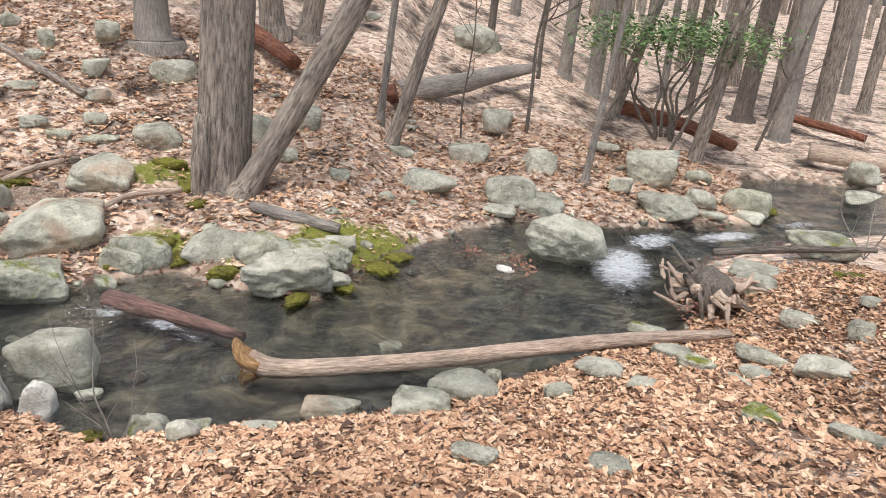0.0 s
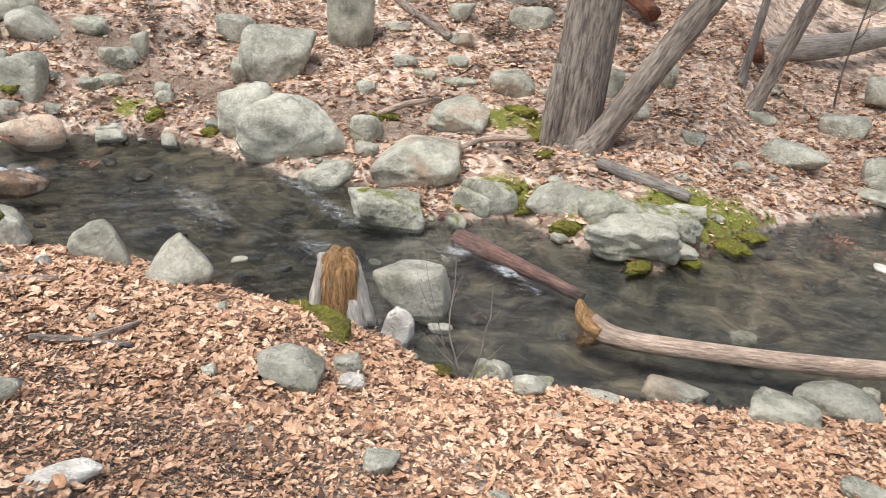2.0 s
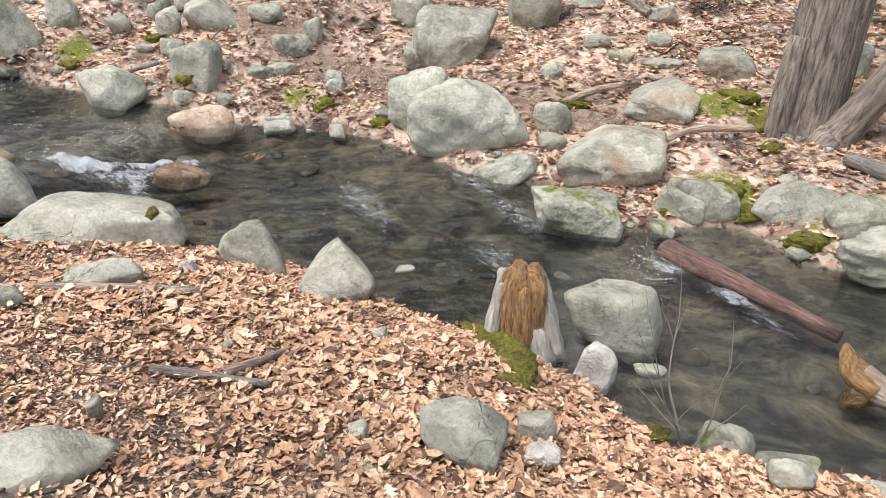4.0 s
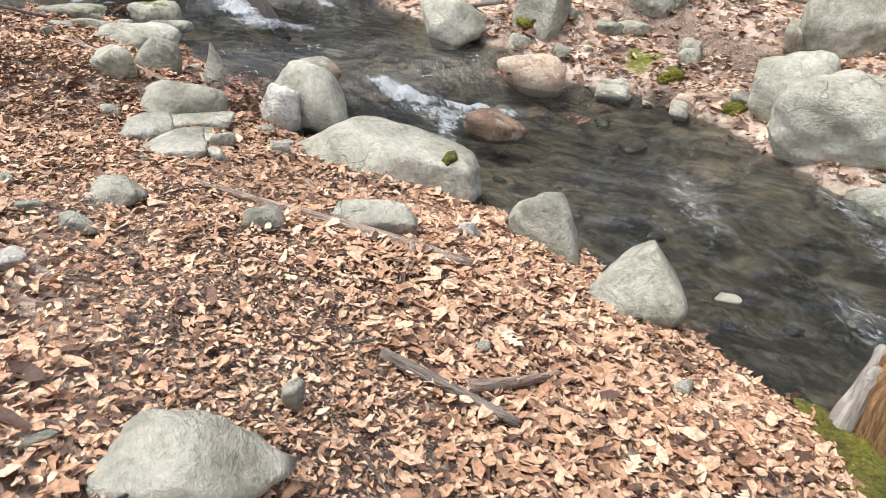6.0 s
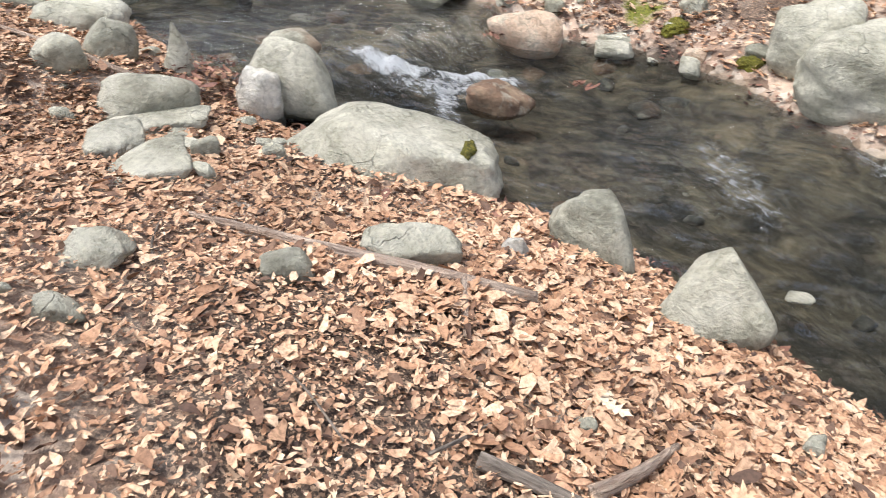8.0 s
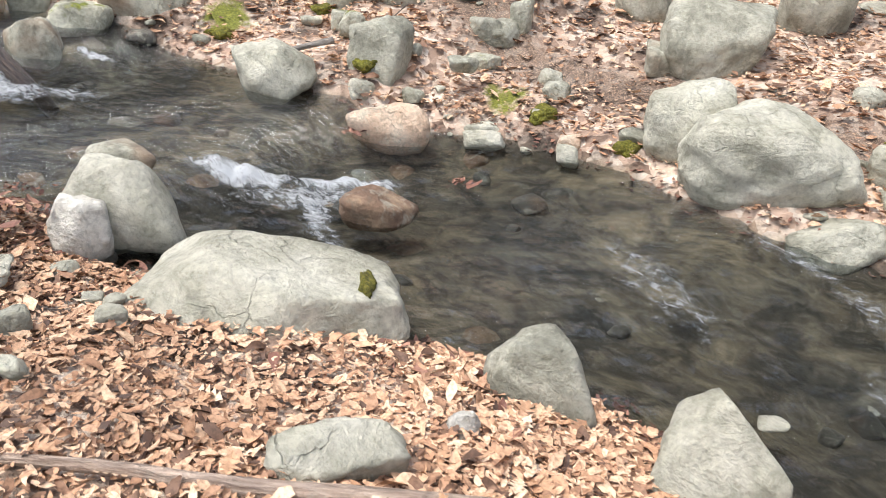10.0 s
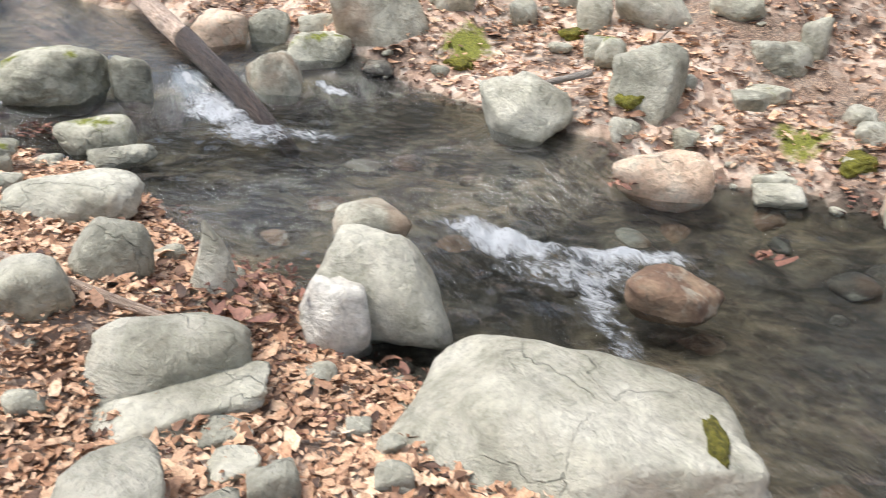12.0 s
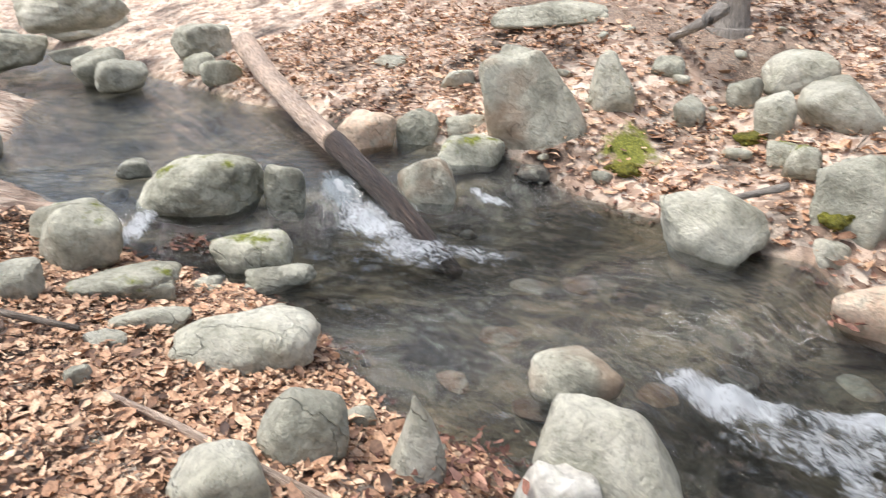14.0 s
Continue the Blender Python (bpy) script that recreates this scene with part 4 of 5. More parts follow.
def root_clump(x, y, z):
    """A washed-out stump of tangled pale roots at the bank."""
    e = empty("root_clump", x, y, z)
    rng = np.random.default_rng(8)
    me = rock_mesh(77, 0.36, 0.55, 0.42, 3, 16, 8.0, 0.12)
    me.transform(Matrix.Translation((0, 0, 0.12)))
    part("butt", me, DARK_BARK, e)
    for k in range(30):
        a, b = rng.uniform(0, 6.28), rng.uniform(-0.35, 0.55)
        p = Vector((0.25 * math.cos(a), 0.28 * math.sin(a), 0.12 + 0.2 * b))
        d = Vector((math.cos(a), math.sin(a), b)).normalized()
        L = rng.uniform(0.1, 0.3)
        pts = [p, p + d * L * 0.5 + Vector(rng.normal(0, 0.05, 3)), p + d * L + Vector(rng.normal(0, 0.12, 3))]
        part("root", to_mesh("root", tube(pts, [rng.uniform(0.03, 0.06), 0.03, 0.01], 8, 0.15, k)), BARE_WOOD if k % 3 else DARK_BARK, e)
    return tagged(e, "tangled pale roots of a washed-out stump", "roots")


root_clump(2.91, 6.96, 0.12)


def bare_shrub(x, y, z, tall, seed):
    rng = np.random.default_rng(seed)
    e = empty("bare_shrub", x, y, z)
    for k in range(3):
        out = []
        twigs(rng, (0, 0, -0.05), (rng.normal(0, 0.4), rng.normal(0, 0.3), 1), tall * rng.uniform(0.7, 1), 0.008, 1, out)
        part("stem", to_mesh("stem", *out), PALE_BARK, e)
    return tagged(e, "small leafless shrub with thin pale stems", "shrub", "bare shrubs of the stream")


bare_shrub(-1.81, 4.11, 0.02, 0.75, 4)
bare_shrub(5.05, 8.12, 0.34, 1.4, 6)

# ---- white water ----
foam_patch(-7.5, 4.2, 62, 1.0, 0.36, 0.84, 0.0, 0.05)
foam_patch(-7.12, 4.75, 58, 1.1, 0.32, 0.8, 0.0, 0.04)
foam_patch(-7.1, 4.4, 55, 1.5, 0.7, 0.62, 0.0, 0.02)
foam_patch(-6.85, 4.3, -35, 0.9, 0.35, 0.64, 0.0, 0.015)
foam_patch(-6.5, 4.15, -28, 1.1, 0.3, 0.56, 0.0, 0.012)
foam_patch(-10.62, 3.36, 0, 0.7, 0.42, 0.86, 0.3, 0.05, "white water falling between boulders")
foam_patch(-10.1, 3.42, 8, 1.0, 0.66, 0.8, 0.0, 0.045)
foam_patch(-9.6, 3.5, 14, 1.1, 0.85, 0.68, 0.0, 0.025)
foam_patch(-9.3, 3.85, 30, 0.8, 0.5, 0.6, 0.0, 0.015)
foam_patch(-10.2, 4.4, 30, 0.6, 0.22, 0.7, 0.0, 0.02)
foam_patch(-10.4, 1.9, -30, 0.6, 0.26, 0.8, 0.18, 0.03, "thin white fall beside a mossy rock")
foam_patch(2.32, 8.12, 75, 2.3, 1.0, 0.78, 0.0, 0.03)
foam_patch(2.96, 9.33, 50, 1.8, 0.7, 0.72, 0.0, 0.03)
foam_patch(4.16, 9.96, 28, 1.8, 0.6, 0.72, 0.0, 0.02)
foam_patch(5.58, 10.92, 25, 1.6, 0.4, 0.62, 0.0, 0.02)
foam_patch(-2.65, 5.94, -25, 0.55, 0.4, 0.64, 0.0, 0.025)
foam_patch(-2.11, 5.77, -18, 0.9, 0.25, 0.62, 0.0, 0.02)
foam_patch(-1.81, 5.56, -20, 0.8, 0.25, 0.55, 0.0, 0.015)
foam_patch(-5.11, 5.34, -25, 2.4, 0.9, 0.52, 0.0, 0.012, "streaks of foam on the riffle")
foam_patch(-4.07, 6.07, -25, 1.8, 0.6, 0.54, 0.0, 0.012, "streaks of foam on the riffle")
foam_patch(-3.69, 5.27, -25, 1.8, 0.6, 0.52, 0.0, 0.012, "streaks of foam on the riffle")
foam_patch(-4.76, 6.36, -15, 1.4, 0.4, 0.55, 0.0, 0.012, "streaks of foam on the riffle")

# ---- rocks ----
rock(-7.20, 3.31, 0.26, 0.63, 0.45, 0.49, 59, 101, "pale", sharp=10.0, cuts=[(0, 35, 0.7), (-90, 40, 0.75)], where='in the shallow water')
rock(-7.13, 3.02, 0.28, 0.39, 0.28, 0.35, 64, 138, "white", top=0.25, sharp=20.0, where='in the shallow water')
rock(-7.80, 3.55, 0.46, 0.42, 0.30, 0.18, 61, 175, "rust", sharp=5.0, where='in the shallow water')
rock(-7.39, 2.60, 0.55, 0.31, 0.22, 0.36, 76, 212, "pale", top=0.75, sharp=14.0, cuts=[(180, 25, 0.62)], where="at the water's edge")
rock(-7.56, 2.25, 0.66, 0.34, 0.24, 0.27, 84, 249, "grey", sharp=6.0, cuts=[(180, 40, 0.6)], where="at the water's edge")
rock(-7.36, 1.92, 0.70, 0.31, 0.30, 0.23, -268, 286, "pale", sharp=14.0, cuts=[(180, 50, 0.7)])
rock(-6.92, 2.29, 0.53, 0.62, 0.34, 0.22, 81, 323, "pale", sharp=6.0)
rock(-8.41, 2.20, 0.63, 0.70, 0.39, 0.22, 86, 360, "pale", sharp=5.0, where="at the water's edge")
rock(-7.80, 2.52, 0.55, 0.14, 0.10, 0.10, 79, 397, "pale", where="at the water's edge")
rock(-10.71, 2.37, 0.69, 0.91, 0.66, 0.44, 86, 434, "moss", sharp=6.0, where='between two small falls')
rock(-10.51, 2.91, 0.69, 0.30, 0.21, 0.36, 80, 471, "grey", sharp=6.0, where='between two small falls')
rock(-9.83, 2.52, 0.55, 0.51, 0.37, 0.23, 84, 508, "moss", sharp=5.0, where='in the shallow water')
rock(-9.50, 2.62, 0.54, 0.43, 0.24, 0.12, 82, 545, "grey", sharp=10.0, where='in the shallow water')
rock(-10.33, 1.53, 0.68, 0.50, 0.36, 0.34, -265, 582, "moss", sharp=14.0, where='in the shallow water')
rock(-9.28, 1.76, 0.75, 0.61, 0.34, 0.12, -267, 619, "moss", sharp=12.0)
rock(-8.75, 1.85, 0.76, 0.38, 0.21, 0.10, -268, 656, "pale", sharp=14.0)
rock(-8.53, 1.65, 0.81, 0.17, 0.17, 0.07, -265, 693, "pale")
rock(-7.76, 5.71, 0.24, 0.65, 0.47, 0.34, 37, 730, "pink", sharp=6.0, where='in the shallow water')
rock(-8.82, 5.34, 0.48, 0.71, 0.51, 0.45, 49, 767, "pale", sharp=24.0, cuts=[(-40, 25, 0.62), (-120, 35, 0.66), (0, 55, 0.7)], where='in the shallow water')
rock(-8.44, 6.18, 0.58, 0.55, 0.40, 0.53, 39, 804, "grey", sharp=26.0, cuts=[(-90, 15, 0.62)], where="at the water's edge")
rock(-8.33, 5.86, 0.45, 0.28, 0.20, 0.18, 41, 841, "pale", sharp=12.0, where="at the water's edge")
rock(-10.84, 5.19, 0.89, 0.92, 0.66, 0.82, 59, 878, "rust", sharp=24.0, cuts=[(-70, 20, 0.6), (20, 40, 0.66)], where="at the water's edge")
rock(-10.70, 5.89, 1.09, 0.48, 0.46, 0.55, 53, 915, "pale", sharp=22.0, top=0.3, cuts=[(0, 45, 0.6)])
rock(-10.77, 4.55, 0.78, 0.56, 0.41, 0.25, 64, 952, "moss", sharp=10.0, where='in the shallow water')
rock(-11.42, 4.34, 0.86, 0.39, 0.28, 0.31, 68, 989, "grey", where="at the water's edge")
rock(-11.53, 3.90, 0.87, 0.52, 0.37, 0.32, 72, 1026, "pink", sharp=10.0, where="at the water's edge")
rock(-11.24, 4.76, 0.96, 0.40, 0.29, 0.16, 64, 1063, "rust", where="at the water's edge")
rock(-10.43, 3.99, 0.63, 0.46, 0.33, 0.34, 67, 1100, "rust", sharp=10.0, where='in the shallow water')
rock(-9.61, 6.67, 0.99, 0.32, 0.30, 0.36, 42, 1137, "pale", sharp=10.0)
rock(-9.35, 7.16, 1.04, 0.74, 0.70, 0.41, 38, 1174, "pale", sharp=16.0, cuts=[(0, 35, 0.5)])
rock(-10.24, 6.37, 1.00, 0.27, 0.26, 0.27, 48, 1211, "grey")
rock(-10.22, 6.95, 1.12, 0.33, 0.31, 0.26, 44, 1248, "grey")
rock(-9.26, 6.45, 0.85, 0.30, 0.29, 0.18, 41, 1285, "moss")
rock(-8.88, 7.64, 1.12, 0.49, 0.47, 0.23, 32, 1322, "moss", sharp=12.0)
rock(-10.79, 6.58, 1.36, 0.31, 0.30, 0.18, 50, 1359, "grey")
rock(-8.32, 7.53, 0.79, 0.51, 0.48, 0.23, 29, 1396, "grey", sharp=10.0)
rock(-8.15, 7.15, 0.62, 0.42, 0.40, 0.13, 29, 1433, "moss")
rock(-8.06, 6.22, 0.38, 0.21, 0.15, 0.19, 33, 1470, "moss", where="at the water's edge")
rock(-9.23, 1.82, 0.73, 0.37, 0.20, 0.11, 90, 1507, "moss")
rock(-6.67, 4.65, 0.21, 0.49, 0.35, 0.21, 42, 1544, "brown", sharp=10.0, cuts=[(0, 50, 0.6)], where='in the shallow water')
rock(-6.32, 2.34, 0.53, 0.17, 0.16, 0.05, 80, 1581, "pale", sharp=6.0)
rock(-6.51, 2.37, 0.51, 0.18, 0.17, 0.05, 80, 1618, "grey")
rock(-6.42, 2.80, 0.40, 0.10, 0.10, 0.05, 69, 1655, "grey")
rock(-6.00, 2.72, 0.51, 0.12, 0.11, 0.09, 67, 1692, "pale", sharp=10.0)
rock(-6.20, 1.99, 0.63, 0.30, 0.28, 0.13, 89, 1729, "pale", sharp=10.0)
rock(-7.68, 9.18, 0.96, 0.60, 0.57, 0.41, 26, 1766, "grey", sharp=14.0)
rock(-7.25, 7.20, 0.51, 0.25, 0.24, 0.15, 30, 1803, "grey")
rock(-8.34, 7.44, 0.80, 0.43, 0.41, 0.24, 37, 1840, "grey")
rock(-8.21, 7.80, 0.88, 0.23, 0.22, 0.32, 34, 1877, "grey")
rock(-6.61, 6.54, 0.20, 0.19, 0.14, 0.16, 28, 1914, "pale", where="at the water's edge")
rock(-7.31, 6.33, 0.22, 0.37, 0.27, 0.11, 35, 1951, "pale", sharp=18.0, where='in the shallow water')
rock(-4.12, 3.99, 0.20, 0.53, 0.38, 0.36, 42, 1988, "pale", sharp=24.0, cuts=[(10, 38, 0.4), (180, 50, 0.45), (-95, 42, 0.34)], where="at the water's edge")
rock(-4.79, 3.88, 0.26, 0.43, 0.31, 0.29, 51, 2025, "grey", sharp=10.0, cuts=[(-110, 30, 0.66)], where='in the shallow water')
rock(-4.70, 3.33, 0.44, 0.18, 0.13, 0.11, 57, 2062, "white", top=0.5, sharp=14.0, where="at the water's edge")
rock(-4.75, 2.84, 0.57, 0.42, 0.23, 0.14, 65, 2099, "pale", sharp=20.0, cuts=[(-90, 60, 0.6)])
rock(-4.68, 2.29, 0.71, 0.19, 0.18, 0.09, 75, 2136, "grey", sharp=6.0)
rock(-4.88, 1.70, 0.84, 0.29, 0.27, 0.10, 87, 2173, "pale", sharp=14.0, top=0.4)
rock(-4.52, 1.55, 0.89, 0.14, 0.14, 0.06, 90, 2210, "grey")
rock(-6.72, 2.30, 0.49, 0.61, 0.34, 0.10, 81, 2247, "pale", sharp=14.0)
rock(-5.85, 2.06, 0.65, 0.40, 0.38, 0.10, 82, 2284, "pale", sharp=20.0, cuts=[(180, 50, 0.55)])
rock(-5.26, 7.05, 0.23, 1.25, 0.90, 0.68, 31, 2321, "pale", sharp=6.0, where='in the shallow water')
rock(-5.92, 7.12, 0.31, 0.70, 0.51, 0.63, 36, 2358, "pale", sharp=12.0, where='in the shallow water')
rock(-6.50, 8.52, 0.66, 1.03, 0.74, 0.72, 33, 2395, "grey", sharp=12.0, cuts=[(-90, 40, 0.68)], where="at the water's edge")
rock(-6.80, 8.22, 0.67, 0.40, 0.38, 0.28, 36, 2432, "rust")
rock(-4.61, 6.81, 0.09, 0.66, 0.48, 0.25, 27, 2469, "grey", sharp=14.0, cuts=[(180, 45, 0.55)], where='in the shallow water')
rock(-6.00, 2.73, 0.51, 0.12, 0.11, 0.05, 74, 2506, "pale")
rock(-7.47, 7.38, 0.54, 0.23, 0.22, 0.15, 44, 2543, "pale")
rock(-6.73, 6.71, 0.23, 0.21, 0.15, 0.15, 43, 2580, "pink", where="at the water's edge")
rock(-7.49, 6.53, 0.22, 0.36, 0.26, 0.12, 48, 2617, "pale", sharp=14.0, where='in the shallow water')
rock(-3.33, 3.56, 0.37, 0.07, 0.07, 0.07, 35, 2654, "grey")
rock(-3.64, 2.82, 0.57, 0.06, 0.06, 0.05, 53, 2691, "grey")
rock(-3.75, 7.26, 0.18, 0.96, 0.91, 0.45, 22, 2728, "rust", sharp=16.0, cuts=[(-90, 35, 0.7), (180, 50, 0.72)])
rock(-3.63, 6.34, 0.01, 0.80, 0.58, 0.31, 25, 2765, "moss", sharp=18.0, where='in the shallow water')
rock(-3.81, 8.45, 0.45, 0.79, 0.75, 0.36, 19, 2802, "rust", sharp=10.0)
rock(-4.58, 7.58, 0.39, 0.39, 0.37, 0.31, 28, 2839, "pale")
rock(-4.43, 7.32, 0.29, 0.29, 0.28, 0.14, 28, 2876, "grey")
rock(-2.59, 4.90, -0.01, 0.60, 0.43, 0.37, 19, 2913, "pale", sharp=22.0, cuts=[(-80, 0, 0.66), (90, 85, 0.62), (0, 15, 0.75)], where='in the shallow water')
rock(-2.45, 4.40, -0.01, 0.30, 0.22, 0.26, 20, 2950, "white", sharp=16.0, top=0.3, where="at the water's edge")
rock(-2.38, 3.01, 0.48, 0.37, 0.39, 0.15, 33, 2987, "grey", sharp=24.0, cuts=[(0, 30, 0.6), (-80, 70, 0.55)])
rock(-2.25, 3.38, 0.37, 0.18, 0.18, 0.11, 25, 3024, "pale", sharp=15.0)
rock(-2.69, 2.72, 0.56, 0.09, 0.09, 0.08, 46, 3061, "grey")
rock(-3.06, 1.70, 0.91, 0.50, 0.34, 0.13, 79, 3098, "pale", sharp=14.0, top=0.3)
rock(-2.23, 4.66, -0.01, 0.19, 0.11, 0.06, 15, 3135, "grey", sharp=18.0, where='in the shallow water')
rock(-2.82, 7.18, 0.04, 0.68, 0.49, 0.35, 19, 3172, "moss", sharp=14.0, where="at the water's edge")
rock(-2.13, 7.30, 0.12, 0.66, 0.47, 0.28, 13, 3209, "pale", sharp=24.0, cuts=[(-40, 30, 0.55), (180, 35, 0.65)], where="at the water's edge")
rock(-1.52, 2.47, 0.62, 0.17, 0.16, 0.09, 26, 3246, "grey")
rock(-1.62, 4.27, -0.01, 0.24, 0.18, 0.15, 16, 3283, "pale", top=0.4, where="at the water's edge")
rock(0.17, 4.48, 0.18, 0.47, 0.26, 0.13, -9, 3320, "grey", sharp=15.0, where="at the water's edge")
rock(1.74, 8.58, -0.02, 1.03, 0.74, 0.43, -10, 3357, "grey", sharp=12.0, where='in the shallow water')
rock(0.44, 4.74, 0.16, 0.53, 0.38, 0.17, -3, 3394, "grey", sharp=6.0, where="at the water's edge")
rock(0.12, 4.43, 0.18, 0.36, 0.20, 0.11, 0, 3431, "pale", sharp=14.0, where="at the water's edge")
rock(-1.69, 4.27, -0.01, 0.26, 0.19, 0.15, 23, 3468, "moss", sharp=14.0, top=0.3, where="at the water's edge")
rock(-1.35, 4.17, 0.09, 0.29, 0.16, 0.06, 20, 3505, "moss", where="at the water's edge")
rock(-0.92, 4.26, 0.07, 0.26, 0.14, 0.05, 14, 3542, "pale", where="at the water's edge")
rock(1.09, 4.57, 0.28, 0.23, 0.17, 0.13, -12, 3579, "pale", sharp=14.0, where="at the water's edge")
rock(1.57, 10.03, 0.04, 0.65, 0.62, 0.25, -8, 3616, "grey", sharp=14.0)
rock(1.14, 10.24, 0.12, 0.74, 0.70, 0.37, -6, 3653, "grey", sharp=12.0)
rock(-0.00, 10.03, 0.24, 0.76, 0.72, 0.28, 1, 3690, "grey", sharp=14.0)
rock(3.53, 11.92, 0.12, 0.84, 0.80, 0.55, -16, 3727, "grey", sharp=14.0)
rock(3.48, 10.61, -0.07, 0.90, 0.65, 0.35, -17, 3764, "grey", sharp=10.0, where='in the shallow water')
rock(4.91, 11.27, -0.07, 0.74, 0.53, 0.38, -23, 3801, "moss", sharp=12.0, where='in the shallow water')
rock(4.85, 10.97, -0.14, 0.46, 0.33, 0.16, -23, 3838, "pale", where='in the shallow water')
rock(1.66, 11.53, 0.31, 0.60, 0.57, 0.34, -7, 3875, "pale", sharp=18.0)
rock(0.57, 11.67, 0.37, 0.66, 0.62, 0.26, -2, 3912, "grey")
rock(1.12, 13.59, 0.59, 0.50, 0.48, 0.35, -4, 3949, "grey")
rock(-4.05, 11.72, 1.26, 0.74, 0.70, 0.36, 20, 3986, "grey", sharp=18.0)
rock(0.83, 18.17, 1.55, 1.25, 1.19, 0.62, -2, 4023, "grey", sharp=15.0)
rock(-3.58, 9.69, 0.69, 0.63, 0.60, 0.32, 21, 4060, "rust", sharp=10.0)
rock(-6.16, 9.81, 0.99, 0.69, 0.65, 0.90, 33, 4097, "grey", sharp=10.0)
rock(-2.97, 6.96, 0.05, 0.41, 0.29, 0.25, 24, 4134, "moss", sharp=14.0, where="at the water's edge")
rock(3.13, 4.98, 0.36, 0.47, 0.26, 0.16, -31, 4171, "pale", sharp=14.0)
rock(3.48, 7.14, 0.18, 0.50, 0.36, 0.21, -25, 4208, "grey", sharp=14.0, where="at the water's edge")
rock(3.37, 5.94, 0.35, 0.38, 0.21, 0.13, -28, 4245, "grey")
rock(1.60, 4.43, 0.47, 0.20, 0.11, 0.08, -18, 4282, "pale")
rock(2.08, 3.71, 0.73, 0.22, 0.21, 0.06, -27, 4319, "moss")
rock(0.45, 3.34, 0.59, 0.26, 0.14, 0.08, -5, 4356, "grey", sharp=10.0)
rock(2.67, 5.13, 0.25, 0.25, 0.24, 0.07, -26, 4393, "grey")
rock(2.11, 4.88, 0.42, 0.29, 0.16, 0.10, -22, 4430, "moss")
rock(2.14, 5.48, 0.20, 0.34, 0.19, 0.11, -20, 4467, "grey")
rock(4.79, 8.60, 0.16, 0.88, 0.63, 0.27, -28, 4504, "moss", sharp=12.0, where="at the water's edge")
rock(2.20, 6.44, -0.04, 0.39, 0.21, 0.09, -18, 4541, "moss", where='in the shallow water')
rock(-0.16, 5.65, -0.01, 0.20, 0.14, 0.10, 3, 4578, "moss", where='in the shallow water')
rock(-0.50, 4.64, -0.01, 0.44, 0.24, 0.13, 8, 4615, "rust", sharp=15.0, where='in the shallow water')
rock(-1.26, 6.76, -0.01, 0.89, 0.64, 0.43, 12, 4652, "pale", sharp=20.0, craggy=0.13, where='in the shallow water')
rock(-1.06, 7.29, 0.12, 0.75, 0.54, 0.26, 9, 4689, "moss", sharp=20.0, craggy=0.12, where="at the water's edge")
rock(-1.61, 7.18, 0.14, 0.58, 0.42, 0.32, 14, 4726, "moss", sharp=18.0, craggy=0.1, where="at the water's edge")
rock(-0.90, 6.97, 0.01, 0.48, 0.34, 0.13, 9, 4763, "pale", sharp=20.0, craggy=0.1, where="at the water's edge")
slab = rock(-5.98, 3.42, 0.2, 1.28, 0.84, 0.42, 38, 4711, "pale", sharp=18.0, cuts=[(20, 66, 0.5), (-48, 6, 0.62), (180, 40, 0.72), (-100, 38, 0.68)], where="at the water's edge")
rock(-0.88, 7.71, 0.16, 0.37, 0.33, 0.12, 3, 6240, "pale", sharp=24.0, where="at the mossy water's edge")
rock(-4.44, 9.81, 0.93, 0.31, 0.25, 0.14, 22, 3205, "grey")
rock(-4.69, 9.31, 0.81, 0.31, 0.23, 0.11, 24, 3200, "moss")
rock(-4.23, 9.44, 0.77, 0.48, 0.35, 0.09, 22, 3470, "moss")
rock(-5.11, 8.45, 0.72, 0.26, 0.21, 0.15, 29, 3039, "grey")
rock(-10.11, 7.49, 1.25, 0.63, 0.57, 0.33, 52, 310, "pale")
rock(-7.13, 6.89, 0.36, 0.24, 0.19, 0.12, 43, 4675, "pale")
rock(-7.85, 6.62, 0.70, 0.28, 0.23, 0.11, 48, 3930, "grey")
rock(-6.32, 7.01, 0.36, 0.25, 0.19, 0.12, 37, 5315, "grey")
rock(-6.19, 2.81, 0.50, 0.10, 0.08, 0.04, 68, 6680, "grey")
rock(-5.68, 2.28, 0.66, 0.10, 0.10, 0.06, 78, 6830, "grey")
rock(-6.12, 2.40, 0.55, 0.15, 0.14, 0.11, 78, 6045, "grey")
rock(-9.87, 1.57, 0.77, 0.46, 0.38, 0.33, -267, 3366, "moss", where='in the shallow water')
rock(-11.40, 1.96, 0.89, 0.26, 0.22, 0.12, 88, 3380, "grey", where='in the shallow water')
rock(-8.16, 1.55, 0.83, 0.11, 0.10, 0.09, -264, 4905, "grey")
rock(-9.19, 1.28, 0.88, 0.27, 0.24, 0.15, -263, 3570, "grey")
rock(-12.72, 0.72, 0.94, 0.56, 0.53, 0.43, -263, 1850, "grey")
rock(-10.44, 4.96, 0.68, 0.28, 0.21, 0.11, 60, 5510, "wet", where='in the shallow water')
rock(-8.99, 6.30, 0.87, 0.26, 0.23, 0.20, 41, 6574, "moss")
rock(-17.61, 1.62, 1.25, 0.67, 0.60, 0.22, 89, 1950, "pale")
rock(-15.59, 2.14, 1.07, 0.64, 0.53, 0.36, 87, 2292, "grey")
rock(-17.80, 0.85, 1.26, 0.96, 0.70, 0.43, -267, 1436, "grey")
rock(-14.99, 3.26, 1.11, 0.52, 0.38, 0.28, 81, 2839, "moss")
